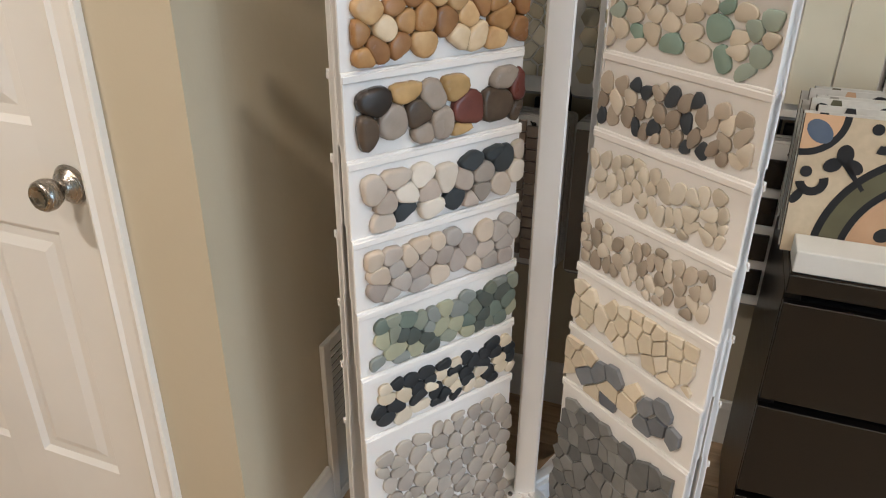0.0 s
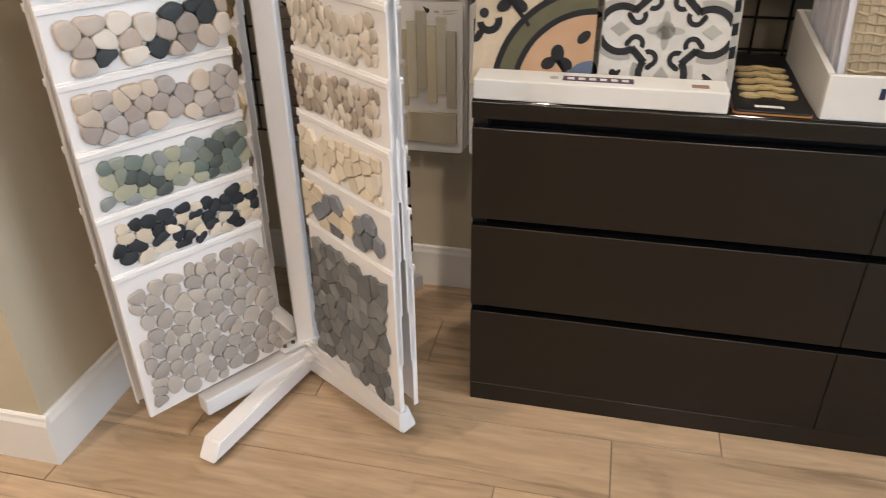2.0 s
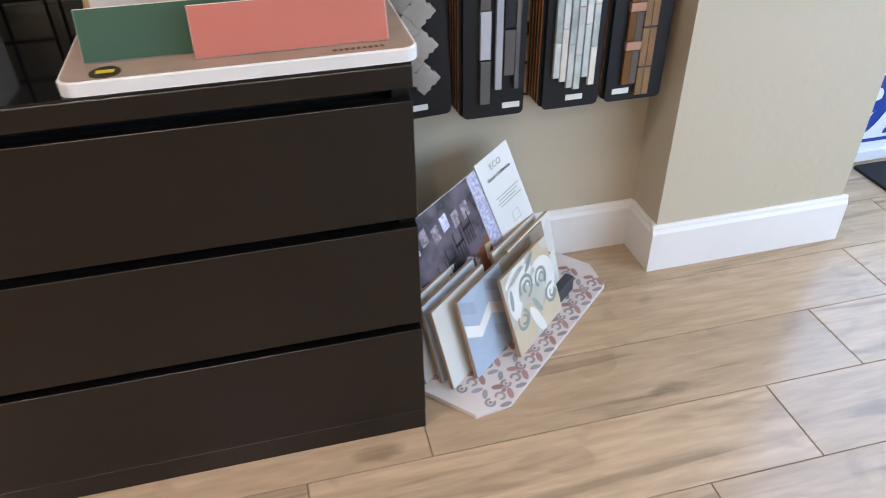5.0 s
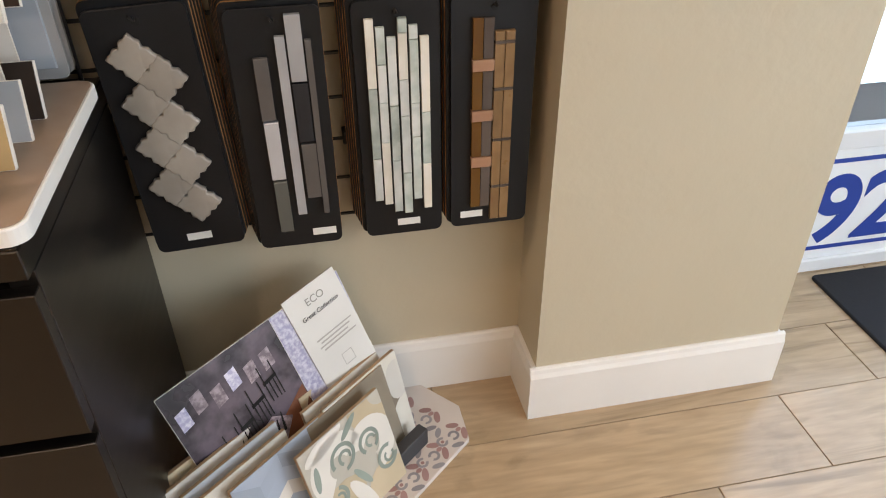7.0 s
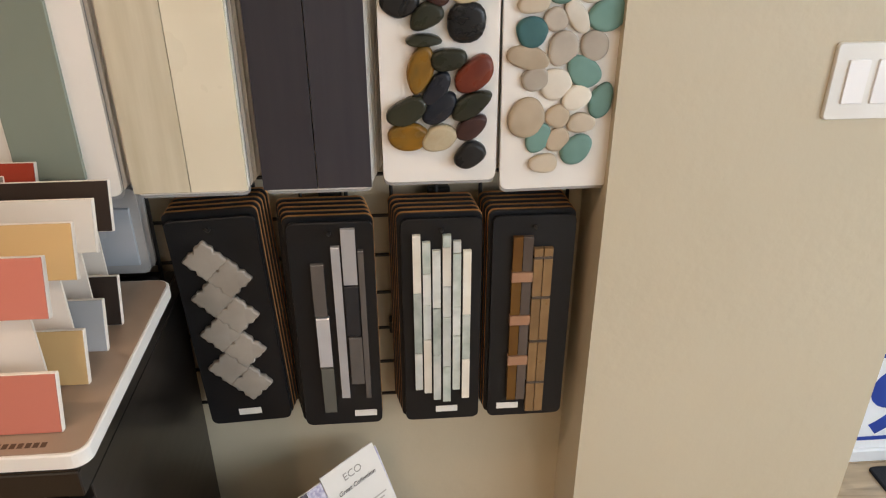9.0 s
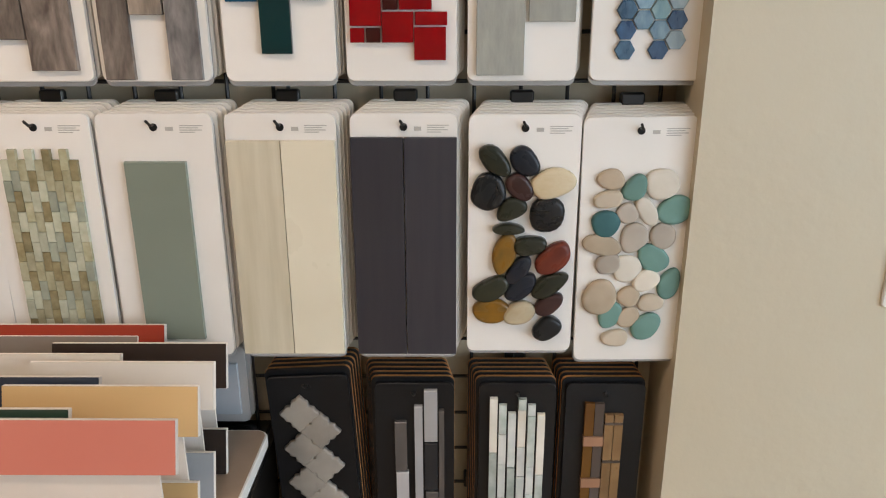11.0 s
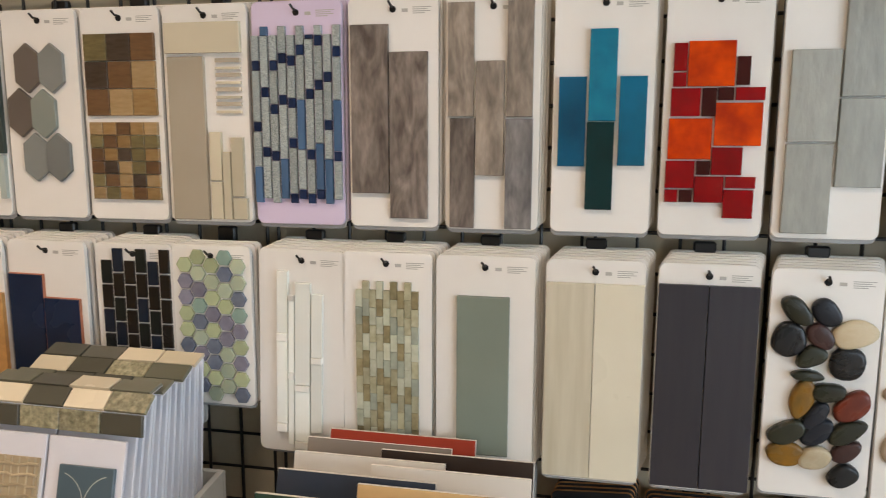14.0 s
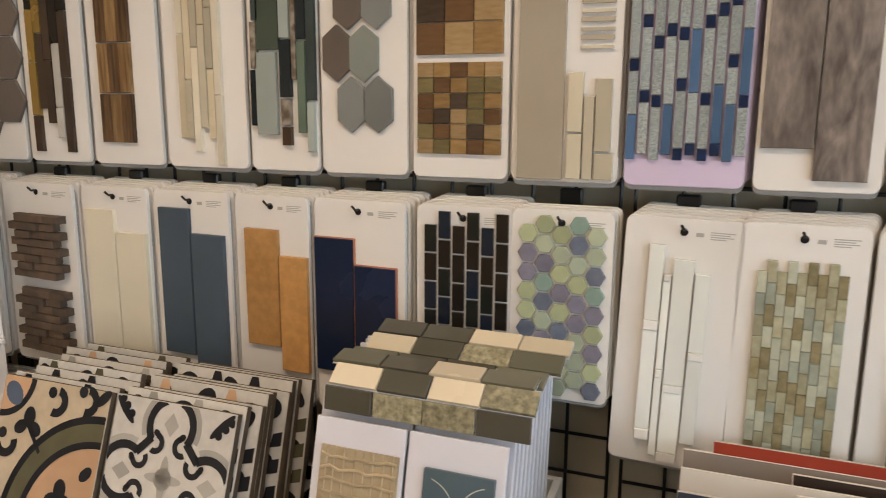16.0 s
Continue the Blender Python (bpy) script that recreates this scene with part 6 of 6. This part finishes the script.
o = thing("window_1", "plain shop window across from the display", "window", kind="structure")
for a, b, c, d in ((3.45, 3.51, 0.25, 2.4), (4.79, 4.85, 0.25, 2.4), (3.51, 4.79, 0.25, 0.3), (3.51, 4.79, 2.35, 2.4)):
    part("window_frame", bm_box(a, b, YF - 0.09, YF - 0.03, c, d), FRAME, o)
g = part("pane", bm_box(3.51, 4.79, YF - 0.063, YF - 0.057, 0.3, 2.35), GLASS, o)
g.visible_shadow = False
o = thing("window_2", "plain shop window beside the entrance", "window", kind="structure")
for a, b, c, d in ((-1.9, -1.84, 0.25, 2.4), (0.64, 0.7, 0.25, 2.4), (-1.84, 0.64, 0.25, 0.3), (-1.84, 0.64, 2.35, 2.4)):
    part("window_frame", bm_box(XR + 0.03, XR + 0.09, a, b, c, d), FRAME, o)
g = part("pane", bm_box(XR + 0.055, XR + 0.061, -1.84, 0.64, 0.3, 2.35), GLASS, o)
g.visible_shadow = False
solid("door_mat", bm_prism(round_rect(3.345, 4.9, -1.95, -1.25, 0.01), -0.009, -0.0005, 0.003), MATM, "black rubber entrance mat on the floor", "door mat", m=Matrix(((1, 0, 0, 0), (0, 0, -1, 0), (0, -1, 0, 0), (0, 0, 0, 1))))

# ---------- floor ----------
floor = solid("floor", bm_box(-2.82, XR + 0.12, YF - 0.12, 2.06, -0.12, -0.0035), GROUT, "wood-look porcelain plank tile floor with narrow joints", "floor", "structure")
pm = to_mesh("plank", bm_box(0.0012, 0.9988, 0.0012, 0.1958, -0.009, 0, 0.0008), PLANK)
row = 0
y = 1.579 + 0.197 * 2
while y > YF - 0.2:
    off = (3.02 + 0.25 * (y - 1.382) / 0.197) % 1.0
    for k in range(-4, 6):
        x = off + k
        a, b = max(x, -2.81), min(x + 1, XR + 0.11)
        if b - a > 0.999:
            part("plank", pm, PLANK, floor, m=pose(x, y, 0))
        elif b - a > 0.03:
            part("plank", bm_box(0.0012, b - a - 0.0012, 0.0012, 0.1958, -0.009, 0, 0.0008), PLANK, floor, m=pose(a, y, 0))
    y -= 0.197
